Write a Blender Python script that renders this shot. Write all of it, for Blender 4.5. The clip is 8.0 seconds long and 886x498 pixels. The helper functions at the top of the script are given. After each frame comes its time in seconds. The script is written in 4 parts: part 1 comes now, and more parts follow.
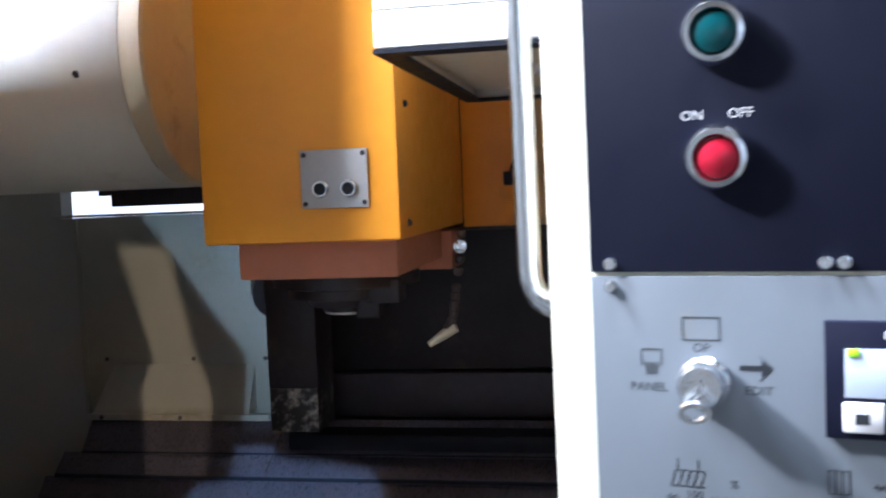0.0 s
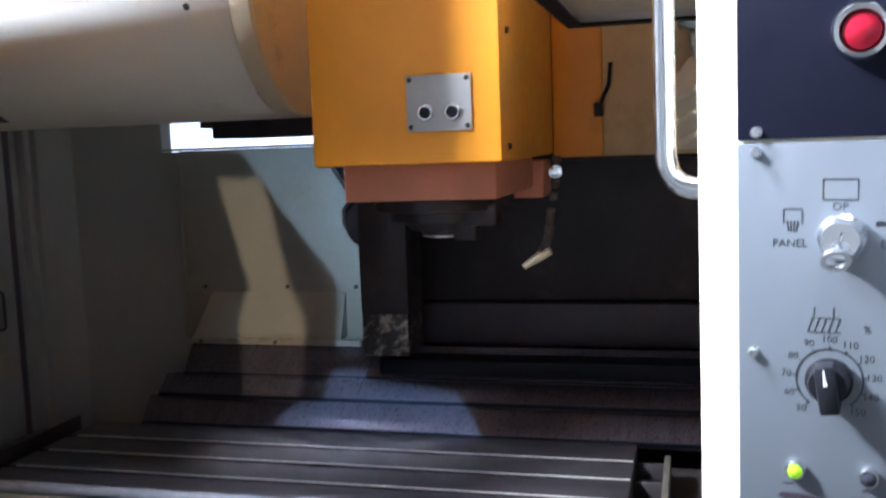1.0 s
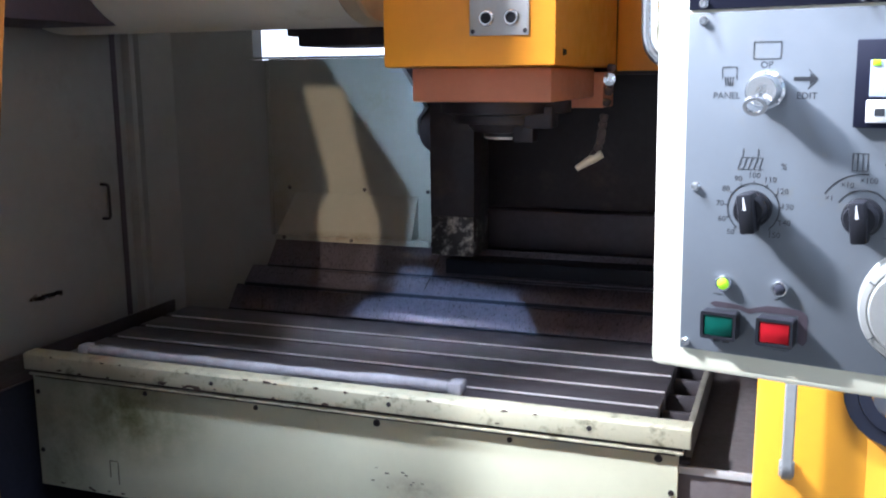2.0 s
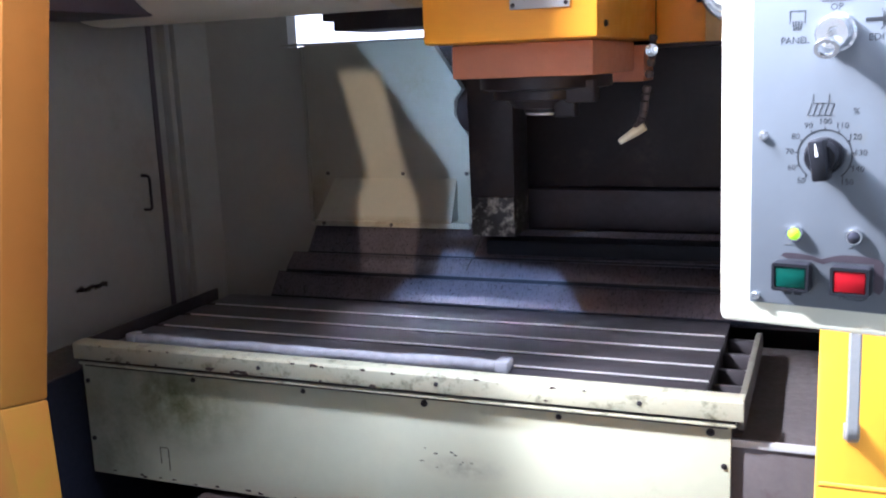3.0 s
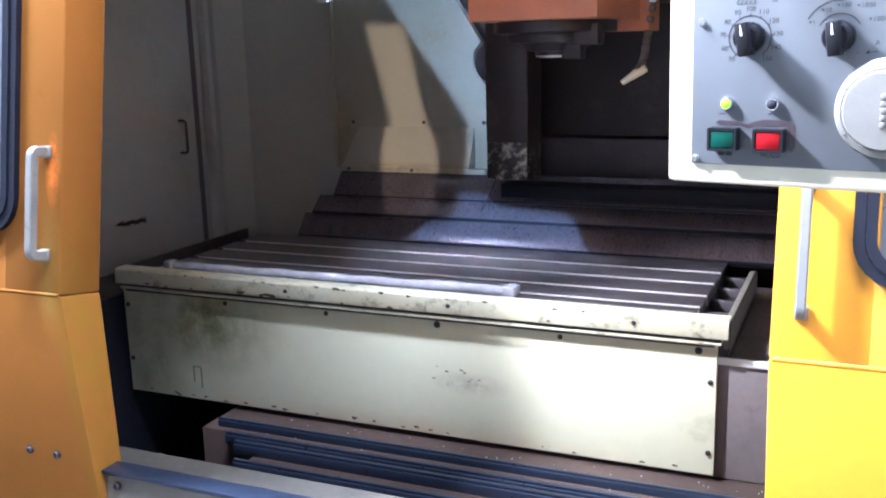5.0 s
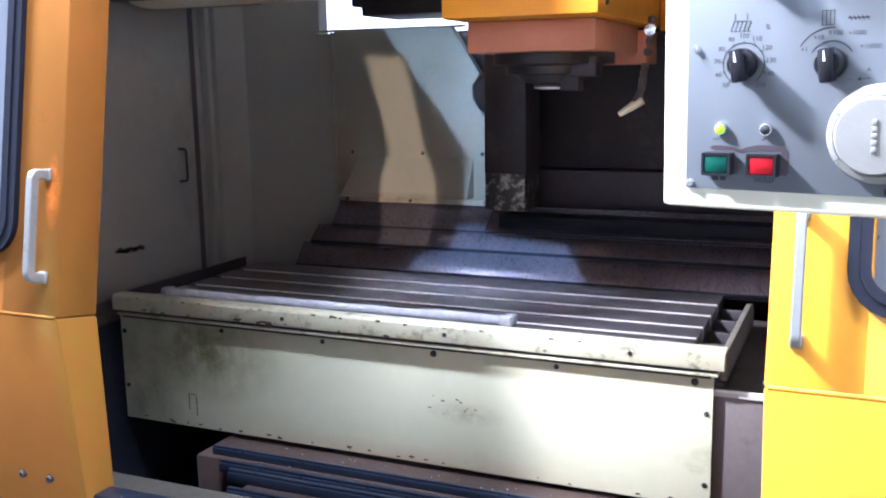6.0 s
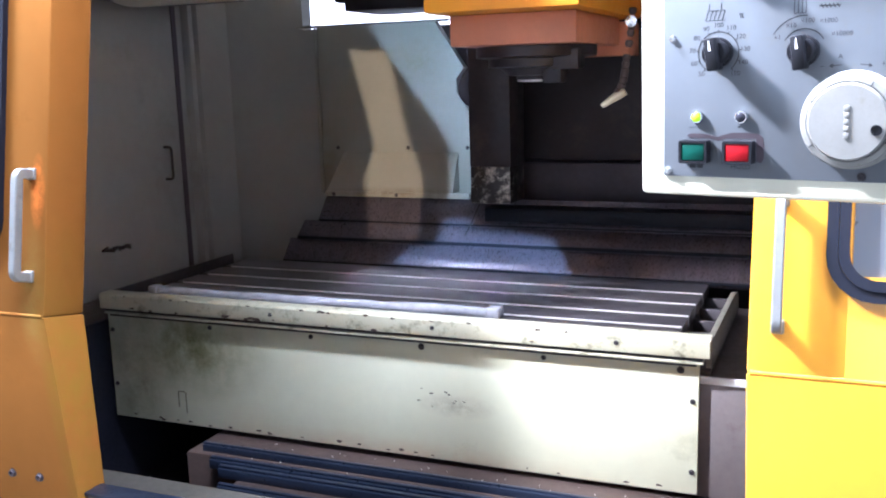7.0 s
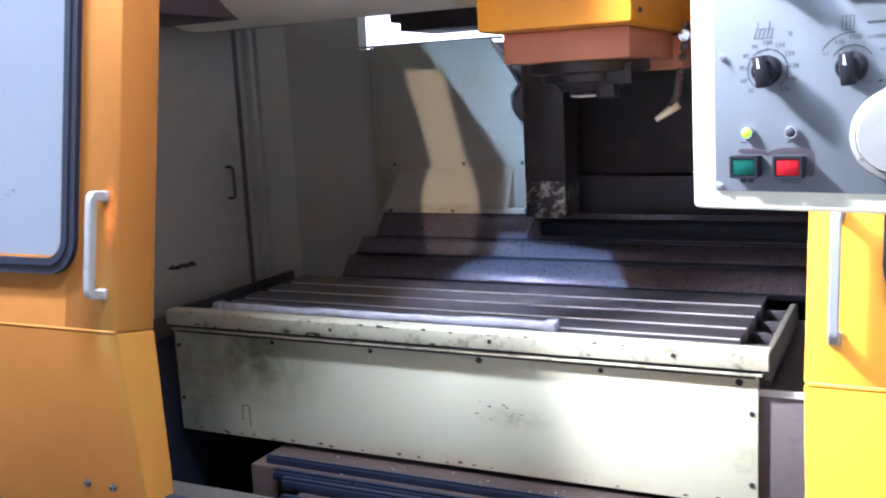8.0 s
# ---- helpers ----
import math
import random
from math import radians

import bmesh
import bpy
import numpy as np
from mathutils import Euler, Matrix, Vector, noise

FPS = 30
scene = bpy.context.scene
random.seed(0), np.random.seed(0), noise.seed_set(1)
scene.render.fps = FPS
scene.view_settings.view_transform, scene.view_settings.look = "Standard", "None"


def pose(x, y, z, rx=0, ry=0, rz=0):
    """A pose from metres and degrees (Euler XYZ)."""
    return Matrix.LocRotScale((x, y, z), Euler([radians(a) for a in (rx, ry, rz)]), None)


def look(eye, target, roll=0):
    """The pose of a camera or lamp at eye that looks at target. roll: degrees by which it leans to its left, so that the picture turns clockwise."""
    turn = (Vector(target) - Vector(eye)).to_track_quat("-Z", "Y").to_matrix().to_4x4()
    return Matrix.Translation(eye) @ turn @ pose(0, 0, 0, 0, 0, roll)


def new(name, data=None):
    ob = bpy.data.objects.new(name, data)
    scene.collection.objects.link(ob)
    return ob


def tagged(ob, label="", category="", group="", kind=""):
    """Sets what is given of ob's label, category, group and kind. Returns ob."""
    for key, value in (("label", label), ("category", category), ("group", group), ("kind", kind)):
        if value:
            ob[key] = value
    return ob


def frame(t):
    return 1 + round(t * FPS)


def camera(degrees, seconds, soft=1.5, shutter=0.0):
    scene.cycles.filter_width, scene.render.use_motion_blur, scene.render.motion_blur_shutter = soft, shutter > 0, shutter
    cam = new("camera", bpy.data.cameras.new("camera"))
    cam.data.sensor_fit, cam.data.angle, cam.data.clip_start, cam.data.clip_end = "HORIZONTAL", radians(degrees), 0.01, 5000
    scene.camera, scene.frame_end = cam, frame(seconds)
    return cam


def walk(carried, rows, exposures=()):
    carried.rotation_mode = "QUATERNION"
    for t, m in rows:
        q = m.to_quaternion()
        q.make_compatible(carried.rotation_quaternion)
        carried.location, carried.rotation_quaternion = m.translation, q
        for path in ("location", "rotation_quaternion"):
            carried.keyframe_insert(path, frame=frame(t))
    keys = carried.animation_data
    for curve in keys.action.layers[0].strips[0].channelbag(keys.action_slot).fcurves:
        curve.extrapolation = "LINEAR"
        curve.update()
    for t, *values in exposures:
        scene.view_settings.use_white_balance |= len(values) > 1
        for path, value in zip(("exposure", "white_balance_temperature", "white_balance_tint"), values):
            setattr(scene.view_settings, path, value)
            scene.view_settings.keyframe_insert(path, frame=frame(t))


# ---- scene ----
cam = camera(50.0, 8.0, 2.0, 0.4)
PATH = [
    (0, (0.01, -0.486, 1.527), (-0.36, 1.475, 1.4), -2.3),
    (0.5, (-0.035, -0.522, 1.513), (-0.462, 1.425, 1.352), -2.5),
    (1, (-0.032, -0.561, 1.487), (-0.534, 1.362, 1.265), -2.1),
    (1.5, (0.04, -0.629, 1.457), (-0.584, 1.246, 1.145), -1.1),
    (2, (0.065, -0.686, 1.44), (-0.615, 1.161, 1.082), -0.5),
    (3.5, (0.035, -0.698, 1.392), (-0.724, 1.11, 0.998), -2.9),
    (4, (0.077, -0.767, 1.359), (-0.646, 1.045, 0.919), -1.3),
    (4.5, (0.121, -0.824, 1.354), (-0.662, 0.962, 0.91), -1.9),
    (6, (0.133, -0.846, 1.339), (-0.658, 0.958, 0.993), -0.9),
    (6.5, (0.138, -0.846, 1.339), (-0.63, 0.968, 0.993), -1.2),
    (7, (0.142, -0.853, 1.337), (-0.627, 0.959, 0.98), -1.7),
    (7.5, (0.146, -0.859, 1.337), (-0.646, 0.946, 0.999), -1.8),
    (8, (0.153, -0.88, 1.344), (-0.724, 0.888, 1.021), -2.9),
]
walk(cam, [(t, look(eye, target, roll)) for t, eye, target, roll in PATH],
     exposures=((0.0, -1.12, 5350, 13), (0.5, -0.98, 5350, 13), (1.0, -0.9, 5350, 13), (2.0, -0.58, 5350, 14), (3.5, -0.12, 5300, 18), (6.5, 0.06, 5300, 18), (8.0, 0.14, 5300, 18)))

# ---- light ----
world = bpy.data.worlds.new("hall_daylight")
scene.world = world
world.use_nodes = True
wn = world.node_tree
sky = wn.nodes.new("ShaderNodeTexSky")
sky.sky_type, sky.sun_disc = "NISHITA", False
sky.sun_elevation, sky.sun_rotation = radians(40), radians(-100)
wn.links.new(sky.outputs["Color"], wn.nodes["Background"].inputs["Color"])
wn.nodes["Background"].inputs["Strength"].default_value = 0.1
scene.view_settings.exposure = 0.0


def lamp(name, kind, m, energy, colour, size=0.1, size_y=None):
    data = bpy.data.lights.new(name, kind)
    data.energy, data.color = energy, colour
    if kind == "AREA":
        data.shape, data.size, data.size_y = "RECTANGLE", size, size_y or size
    else:
        data.shadow_soft_size = size
    ob = new(name, data)
    ob.matrix_world = m
    return ob


# hanging hall lamp: place, aim, watts, colour, cone, blend, bulb
HALL_LAMPS = (((-1.32, -0.25, 2.5), (0.22, 0.55, 1.25), 1020, (1.0, 0.96, 0.90), 60, 0.5, 0.075),)
for at, aim, watts, tint, cone, blend, bulb in HALL_LAMPS:
    spot = lamp("hanging_lamp_bulb", "SPOT", look(at, aim), watts, tint, bulb)
    spot.data.spot_size, spot.data.spot_blend = radians(cone), blend
# added flagged floodlights, unseen across the aisle: place, watts, colour, the patch (x, z) that the flag leaves lit at
# the depth y
ADDED_FLOODS = (((-0.26, -2.3, 1.77), 620, (0.66, 0.86, 1.0), 1.66, (-0.83, 1.20), ((-1.144, 1.495), (-0.889, 1.145), (-0.885, 0.97), (-0.80, 0.97), (-0.80, 1.495))),
               ((-0.54, -2.3, 2.12), 2300, (0.50, 0.74, 1.0), 1.52, (-0.82, 0.87), ((-1.00, 0.82), (-0.96, 0.87), (-0.885, 0.885), (-0.875, 0.96), (-0.80, 0.965), (-0.77, 0.935), (-0.56, 0.915), (-0.49, 0.81))),
               ((0.15, -2.3, 1.56), 680, (1.0, 0.75, 0.46), 1.66, (-1.09, 1.15), ((-1.204, 1.419), (-1.131, 1.14), (-1.165, 1.06), (-1.14, 0.86), (-0.985, 0.86), (-0.975, 1.05), (-1.021, 1.149), (-1.076, 1.412))))
for at, watts, tint, y, mid, patch in ADDED_FLOODS:
    flood = lamp("added_flood_bulb", "SPOT", look(at, (mid[0], y, mid[1])), watts, tint, 0.002)
    flood.data.spot_size, flood.data.spot_blend = radians(20), 0.3
# added daylight fill through unseen hall windows beside and behind the operator
lamp("side_window_fill", "AREA", look((2.45, -1.7, 2.0), (-0.6, 0.9, 0.7)), 16, (0.74, 0.85, 1.0), 1.7, 1.5)
lamp("rear_window_fill", "AREA", look((0.0, -4.45, 1.75), (-0.2, 1.0, 1.4)), 15, (0.80, 0.88, 1.0), 1.4, 1.25)
# added unseen ceiling fill above machine and aisle; the first beam brightens the drum
lamp("ceiling_fill", "AREA", look((-2.4, 0.05, 4.3), (-1.15, 1.15, 1.8)), 55, (0.90, 0.95, 1.0), 1.5, 0.16).data.spread = radians(24)
lamp("ceiling_fill", "AREA", pose(-2.4, -0.1, 4.3), 1150, (0.90, 0.95, 1.0), 1.5, 0.16)
lamp("ceiling_fill", "AREA", pose(-0.9, 1.0, 4.4), 5, (1.0, 0.90, 0.76), 1.6, 0.3)
lamp("ceiling_fill", "AREA", pose(0.3, -0.5, 4.45), 500, (0.95, 0.97, 1.0), 1.6, 0.3)

# ---- materials ----


def material(name, colour, rough=0.5, metal=0.0, spread=0.12, scale=6.0, grain=0.0, stain=None, stain_amount=0.0, stain_scale=3.0,
             bump=0.02, bump_scale=180.0, streak=None, coat=0.0, uneven=0.1):
    """Colour with two scales of variation, stains, grain bump and uneven gloss."""
    mat = bpy.data.materials.new(name)
    mat.use_nodes = True
    nt = mat.node_tree
    bsdf = nt.nodes["Principled BSDF"]
    bsdf.inputs["Metallic"].default_value = metal
    bsdf.inputs["Coat Weight"].default_value, bsdf.inputs["Coat Roughness"].default_value = coat, 0.16
    geo = nt.nodes.new("ShaderNodeNewGeometry")
    mapping = nt.nodes.new("ShaderNodeMapping")
    mapping.inputs["Scale"].default_value = streak or (1, 1, 1)
    nt.links.new(geo.outputs["Position"], mapping.inputs["Vector"])

    def noise_tex(sc, detail, rough_=0.6):
        n = nt.nodes.new("ShaderNodeTexNoise")
        n.inputs["Scale"].default_value, n.inputs["Detail"].default_value, n.inputs["Roughness"].default_value = sc, detail, rough_
        nt.links.new(mapping.outputs["Vector"], n.inputs["Vector"])
        return n.outputs["Fac"]

    def ramp(src, lo, hi, a, b):
        r = nt.nodes.new("ShaderNodeMapRange")
        r.inputs["From Min"].default_value, r.inputs["From Max"].default_value = lo, hi
        r.inputs["To Min"].default_value, r.inputs["To Max"].default_value = a, b
        nt.links.new(src, r.inputs["Value"])
        return r.outputs["Result"]

    def mix(fac, a, b):
        m = nt.nodes.new("ShaderNodeMix")
        m.data_type = "RGBA"
        nt.links.new(fac, m.inputs["Factor"])
        for sock, val in (("A", a), ("B", b)):
            target = [i for i in m.inputs if i.name == sock and i.type == "RGBA"][0]
            if isinstance(val, tuple):
                target.default_value = (*val, 1)
            else:
                nt.links.new(val, target)
        return [o for o in m.outputs if o.type == "RGBA"][0]

    big, small = noise_tex(scale, 4), noise_tex(scale * 14, 5)
    dark = tuple(c * (1 - spread) for c in colour)
    light = tuple(min(0.95, c * (1 + spread)) for c in colour)
    col = mix(ramp(big, 0.3, 0.7, 0, 1), dark, light)
    col = mix(ramp(small, 0.35, 0.75, 0, 0.35), col, tuple(c * (1 - 1.5 * spread) for c in colour))
    if stain:
        spot = noise_tex(stain_scale, 8, 0.7)
        col = mix(ramp(spot, 0.62 - 0.25 * stain_amount, 0.78 - 0.2 * stain_amount, 0, 0.85), col, stain)
    nt.links.new(col, bsdf.inputs["Base Color"])
    nt.links.new(ramp(small, 0.2, 0.8, max(0.03, rough - uneven), min(1, rough + 1.2 * uneven)), bsdf.inputs["Roughness"])
    if bump:
        b = nt.nodes.new("ShaderNodeBump")
        b.inputs["Strength"].default_value, b.inputs["Distance"].default_value = bump * 10, 0.0012
        nt.links.new(noise_tex(bump_scale, 3), b.inputs["Height"])
        nt.links.new(b.outputs["Normal"], bsdf.inputs["Normal"])
    return mat


def glowing(name, colour, strength):
    mat = material(name, colour, 0.3, bump=0)
    b = mat.node_tree.nodes["Principled BSDF"]
    b.inputs["Emission Color"].default_value, b.inputs["Emission Strength"].default_value = (*colour, 1), strength
    return mat


YELLOW = material("yellow_enamel", (0.78, 0.315, 0.014), 0.38, spread=0.08, scale=3, stain=(0.45, 0.16, 0.02), stain_amount=0.05, bump=0.012, bump_scale=120)
YELLOW_DOOR = material("worn_yellow_door_enamel", (0.78, 0.34, 0.013), 0.42, spread=0.08, scale=2.5, stain=(0.42, 0.17, 0.03), stain_amount=0.05, stain_scale=4, bump=0.004, bump_scale=60, coat=0.5)
# same yellow paint as the other door, its shade put into the colour
SHADED_DOOR = material("worn_door_enamel_shaded", (0.235, 0.092, 0.018), 0.62, spread=0.1, scale=2.5, stain=(0.14, 0.046, 0.003), stain_amount=0.18, stain_scale=4, bump=0.012, bump_scale=120)
CREAM = material("cream_enamel", (0.72, 0.70, 0.54), 0.4, spread=0.05, scale=5, stain=(0.55, 0.47, 0.28), stain_amount=0.05, stain_scale=9, bump=0.01)
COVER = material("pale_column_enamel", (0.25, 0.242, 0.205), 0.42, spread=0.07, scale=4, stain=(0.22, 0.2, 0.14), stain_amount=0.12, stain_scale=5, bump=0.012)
APRON = material("pale_green_enamel", (0.56, 0.56, 0.405), 0.42, spread=0.08, scale=2.2, stain=(0.25, 0.25, 0.13), stain_amount=0.22, stain_scale=2.6, bump=0.01)


def grime(mat, centre, radius, colour, amount, scale):
    """A patch of oily grime about one place."""
    nt = mat.node_tree
    bsdf = nt.nodes["Principled BSDF"]
    old = bsdf.inputs["Base Color"].links[0].from_socket
    geo, sub, grad = nt.nodes.new("ShaderNodeNewGeometry"), nt.nodes.new("ShaderNodeMapping"), nt.nodes.new("ShaderNodeTexGradient")
    sub.vector_type = "TEXTURE"
    sub.inputs["Location"].default_value, sub.inputs["Scale"].default_value = centre, radius
    grad.gradient_type = "SPHERICAL"
    n, mul, m = nt.nodes.new("ShaderNodeTexNoise"), nt.nodes.new("ShaderNodeMath"), nt.nodes.new("ShaderNodeMix")
    n.inputs["Scale"].default_value, n.inputs["Detail"].default_value, n.inputs["Roughness"].default_value = scale, 8, 0.7
    mul.operation, m.data_type = "MULTIPLY", "RGBA"
    amp = nt.nodes.new("ShaderNodeMapRange")
    amp.inputs["From Min"].default_value, amp.inputs["From Max"].default_value, amp.inputs["To Max"].default_value = 0.3, 0.7, amount
    nt.links.new(geo.outputs["Position"], sub.inputs["Vector"])
    nt.links.new(sub.outputs["Vector"], grad.inputs["Vector"])
    nt.links.new(geo.outputs["Position"], n.inputs["Vector"])
    nt.links.new(n.outputs["Fac"], amp.inputs["Value"])
    nt.links.new(grad.outputs["Fac"], mul.inputs[0])
    nt.links.new(amp.outputs["Result"], mul.inputs[1])
    nt.links.new(mul.outputs["Value"], m.inputs["Factor"])
    a, b = [i for i in m.inputs if i.type == "RGBA"]
    nt.links.new(old, a)
    b.default_value = (*colour, 1)
    nt.links.new([o for o in m.outputs if o.type == "RGBA"][0], bsdf.inputs["Base Color"])


grime(APRON, (-1.30, 0.944, 0.71), (0.26, 0.2, 0.14), (0.13, 0.14, 0.05), 1.6, 9)
grime(APRON, (-1.46, 0.944, 0.62), (0.12, 0.2, 0.22), (0.16, 0.16, 0.09), 1.4, 7)
grime(APRON, (-0.75, 0.944, 0.52), (0.55, 0.2, 0.035), (0.52, 0.44, 0.30), 1.5, 14)
grime(APRON, (-0.60, 0.944, 0.64), (0.10, 0.2, 0.03), (0.30, 0.27, 0.2), 1.2, 40)
grime(SHADED_DOOR, (-0.968, 0.22, 1.185), (0.016, 0.1, 0.06), (0.62, 0.17, 0.03), 2.0, 60)
grime(SHADED_DOOR, (-0.975, 0.19, 1.03), (0.03, 0.1, 0.12), (0.22, 0.13, 0.03), 1.5, 25)
grime(SHADED_DOOR, (-0.95, 0.23, 0.86), (0.03, 0.12, 0.30), (0.20, 0.11, 0.014), 1.6, 12)
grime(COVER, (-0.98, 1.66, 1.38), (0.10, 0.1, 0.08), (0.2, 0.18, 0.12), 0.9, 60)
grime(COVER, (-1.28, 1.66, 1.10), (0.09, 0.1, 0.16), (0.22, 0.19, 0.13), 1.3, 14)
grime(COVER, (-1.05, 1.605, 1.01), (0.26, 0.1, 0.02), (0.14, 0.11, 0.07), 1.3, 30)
LIP = material("chipped_pale_enamel", (0.49, 0.475, 0.34), 0.45, spread=0.1, scale=6, stain=(0.10, 0.09, 0.05), stain_amount=0.36, stain_scale=30, bump=0.02)
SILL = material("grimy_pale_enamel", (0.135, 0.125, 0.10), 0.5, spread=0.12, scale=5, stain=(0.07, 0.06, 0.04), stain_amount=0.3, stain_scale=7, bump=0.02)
# the plate is beige but dim; its dimness is put into this colour
DIM_SILL = material("dimmed_sill_paint", (0.03, 0.027, 0.02), 0.6, spread=0.2, scale=7, stain=(0.012, 0.01, 0.008), stain_amount=0.3, stain_scale=12, bump=0.02)
WALLGREY = material("grey_green_enamel", (0.28, 0.27, 0.245), 0.5, spread=0.07, scale=2, stain=(0.2, 0.19, 0.15), stain_amount=0.2, stain_scale=2.5, bump=0.01)
TAN = material("tan_enamel", (0.62, 0.47, 0.24), 0.45, spread=0.06, scale=4, stain=(0.4, 0.28, 0.12), stain_amount=0.12, bump=0.01)
WHITE = material("white_sheet", (0.82, 0.80, 0.80), 0.5, spread=0.03, bump=0.005)
DRUM = material("ivory_enamel", (0.79, 0.75, 0.62), 0.4, spread=0.05, scale=3, stain=(0.5, 0.42, 0.25), stain_amount=0.08, bump=0.01)
CAP = material("warm_cream_enamel", (0.72, 0.60, 0.38), 0.45, spread=0.07, scale=4, stain=(0.40, 0.30, 0.15), stain_amount=0.12, stain_scale=9, bump=0.01)
SALMON = material("salmon_casting_paint", (0.62, 0.25, 0.14), 0.5, spread=0.1, scale=6, stain=(0.3, 0.1, 0.06), stain_amount=0.1, stain_scale=8, bump=0.03)
BLACK = material("oily_black_steel", (0.032, 0.025, 0.028), 0.45, metal=0.2, spread=0.3, scale=5, stain=(0.09, 0.065, 0.05), stain_amount=0.2, stain_scale=5, bump=0.03)
WORN = material("worn_black_paint_on_steel", (0.035, 0.03, 0.03), 0.4, metal=0.3, spread=0.3, stain=(0.60, 0.56, 0.48), stain_amount=0.5, stain_scale=30, bump=0.04)
PLUM = material("plum_grey_oily_steel", (0.055, 0.046, 0.055), 0.5, metal=0.2, spread=0.25, scale=5, stain=(0.1, 0.08, 0.08), stain_amount=0.15, bump=0.02)
BROWN = material("oil_stained_brown_steel", (0.072, 0.05, 0.042), 0.42, metal=0.3, spread=0.25, scale=4, stain=(0.06, 0.035, 0.025), stain_amount=0.3, stain_scale=5, bump=0.02)
SADDLE = material("greasy_grey_steel_sheet", (0.17, 0.145, 0.14), 0.45, metal=0.3, spread=0.18, scale=5, stain=(0.09, 0.05, 0.035), stain_amount=0.28, stain_scale=9, bump=0.01)
TABLE = material("machined_table_steel", (0.10, 0.088, 0.094), 0.4, metal=0.5, spread=0.18, scale=2, stain=(0.06, 0.05, 0.055), stain_amount=0.25, stain_scale=6, bump=0.008, streak=(1, 6, 1), uneven=0.04)
BRIGHT = material("bare_slot_edge_steel", (0.75, 0.73, 0.70), 0.35, metal=0.35, spread=0.15, bump=0.02)
SLIDE = material("polished_way_cover_steel", (0.09, 0.077, 0.092), 0.29, metal=0.4, spread=0.15, scale=12, stain=(0.05, 0.036, 0.036), stain_amount=0.3, stain_scale=2.2, bump=0.004, bump_scale=60, streak=(3, 0.6, 0.6), uneven=0.1)
RAIL = material("blued_guide_steel", (0.028, 0.038, 0.066), 0.32, metal=0.6, spread=0.25, bump=0.02)
PIPE = material("grey_green_cast_metal", (0.16, 0.18, 0.16), 0.4, metal=0.4, spread=0.15, scale=12, bump=0.02)
RUBBER = material("black_rubber", (0.007, 0.008, 0.014), 0.55, spread=0.2, bump=0.01)
NAVY = material("navy_panel_enamel", (0.0033, 0.004, 0.015), 0.6, spread=0.08, scale=4, bump=0.006)
PLATE = material("blue_grey_panel_enamel", (0.11, 0.121, 0.134), 0.42, spread=0.05, scale=8, stain=(0.125, 0.12, 0.10), stain_amount=0.1, stain_scale=14, bump=0.006)
CHROME = material("chrome", (0.78, 0.79, 0.80), 0.15, metal=1.0, spread=0.04, bump=0.01)
ALU = material("satin_aluminium", (0.44, 0.45, 0.45), 0.38, metal=0.35, spread=0.07, scale=12, stain=(0.5, 0.48, 0.42), stain_amount=0.15, stain_scale=30, bump=0.01)
BAR = material("dull_aluminium_bar", (0.24, 0.24, 0.23), 0.42, metal=0.5, spread=0.1, scale=14, stain=(0.14, 0.13, 0.11), stain_amount=0.15, stain_scale=40, bump=0.01)
KNOB = material("black_knob_plastic", (0.014, 0.014, 0.017), 0.35, spread=0.1, bump=0.005)
SHADED_DOOR.node_tree.nodes["Principled BSDF"].inputs["Specular IOR Level"].default_value = 0.04
WHEEL = material("cast_aluminium_wheel", (0.27, 0.266, 0.245), 0.4, metal=0.3, spread=0.08, scale=30, stain=(0.2, 0.19, 0.15), stain_amount=0.15, stain_scale=50, bump=0.01)
INK = material("dark_print", (0.016, 0.018, 0.022), 0.6, spread=0.05, bump=0)
PALE_INK = material("pale_print", (0.70, 0.70, 0.70), 0.6, spread=0.05, bump=0)
SMEAR = material("dried_brown_grease", (0.04, 0.028, 0.036), 0.55, spread=0.2, scale=60, bump=0.02)
GREEN = material("green_button_plastic", (0.0015, 0.055, 0.038), 0.45, spread=0.08, scale=60, bump=0)
RED = material("red_button_plastic", (0.27, 0.002, 0.006), 0.45, spread=0.08, scale=60, bump=0)
GREENLENS = material("green_lens", (0.003, 0.05, 0.055), 0.2, spread=0.15, scale=80, bump=0.02)
REDLENS = material("red_lens", (0.36, 0.008, 0.025), 0.2, spread=0.15, scale=80, bump=0.02)
for mat in (RUBBER, NAVY, KNOB, RED, GREEN):
    mat.node_tree.nodes["Principled BSDF"].inputs["Specular IOR Level"].default_value = 0.2
LED = glowing("lit_yellow_green_lens", (0.42, 0.80, 0.01), 0.8)
DARKLENS = material("unlit_lens", (0.03, 0.03, 0.04), 0.15, bump=0)
SCREEN = material("pale_lcd", (0.42, 0.47, 0.55), 0.2, spread=0.04, bump=0)
PLASTIC = material("clear_plastic_bag", (0.46, 0.455, 0.49), 0.15, spread=0.2, scale=40, bump=0.05, bump_scale=60)
PLASTIC.node_tree.nodes["Principled BSDF"].inputs["Transmission Weight"].default_value = 0.3
PANE = material("dusty_window_pane", (0.14, 0.15, 0.17), 0.3, spread=0.08, scale=1.5, stain=(0.2, 0.19, 0.17), stain_amount=0.15, stain_scale=1.2, bump=0, uneven=0.04)
PANE.node_tree.nodes["Principled BSDF"].inputs["Transmission Weight"].default_value = 0.25
HOSE = material("grey_segmented_hose_plastic", (0.09, 0.065, 0.06), 0.5, spread=0.2, scale=40, bump=0.02)
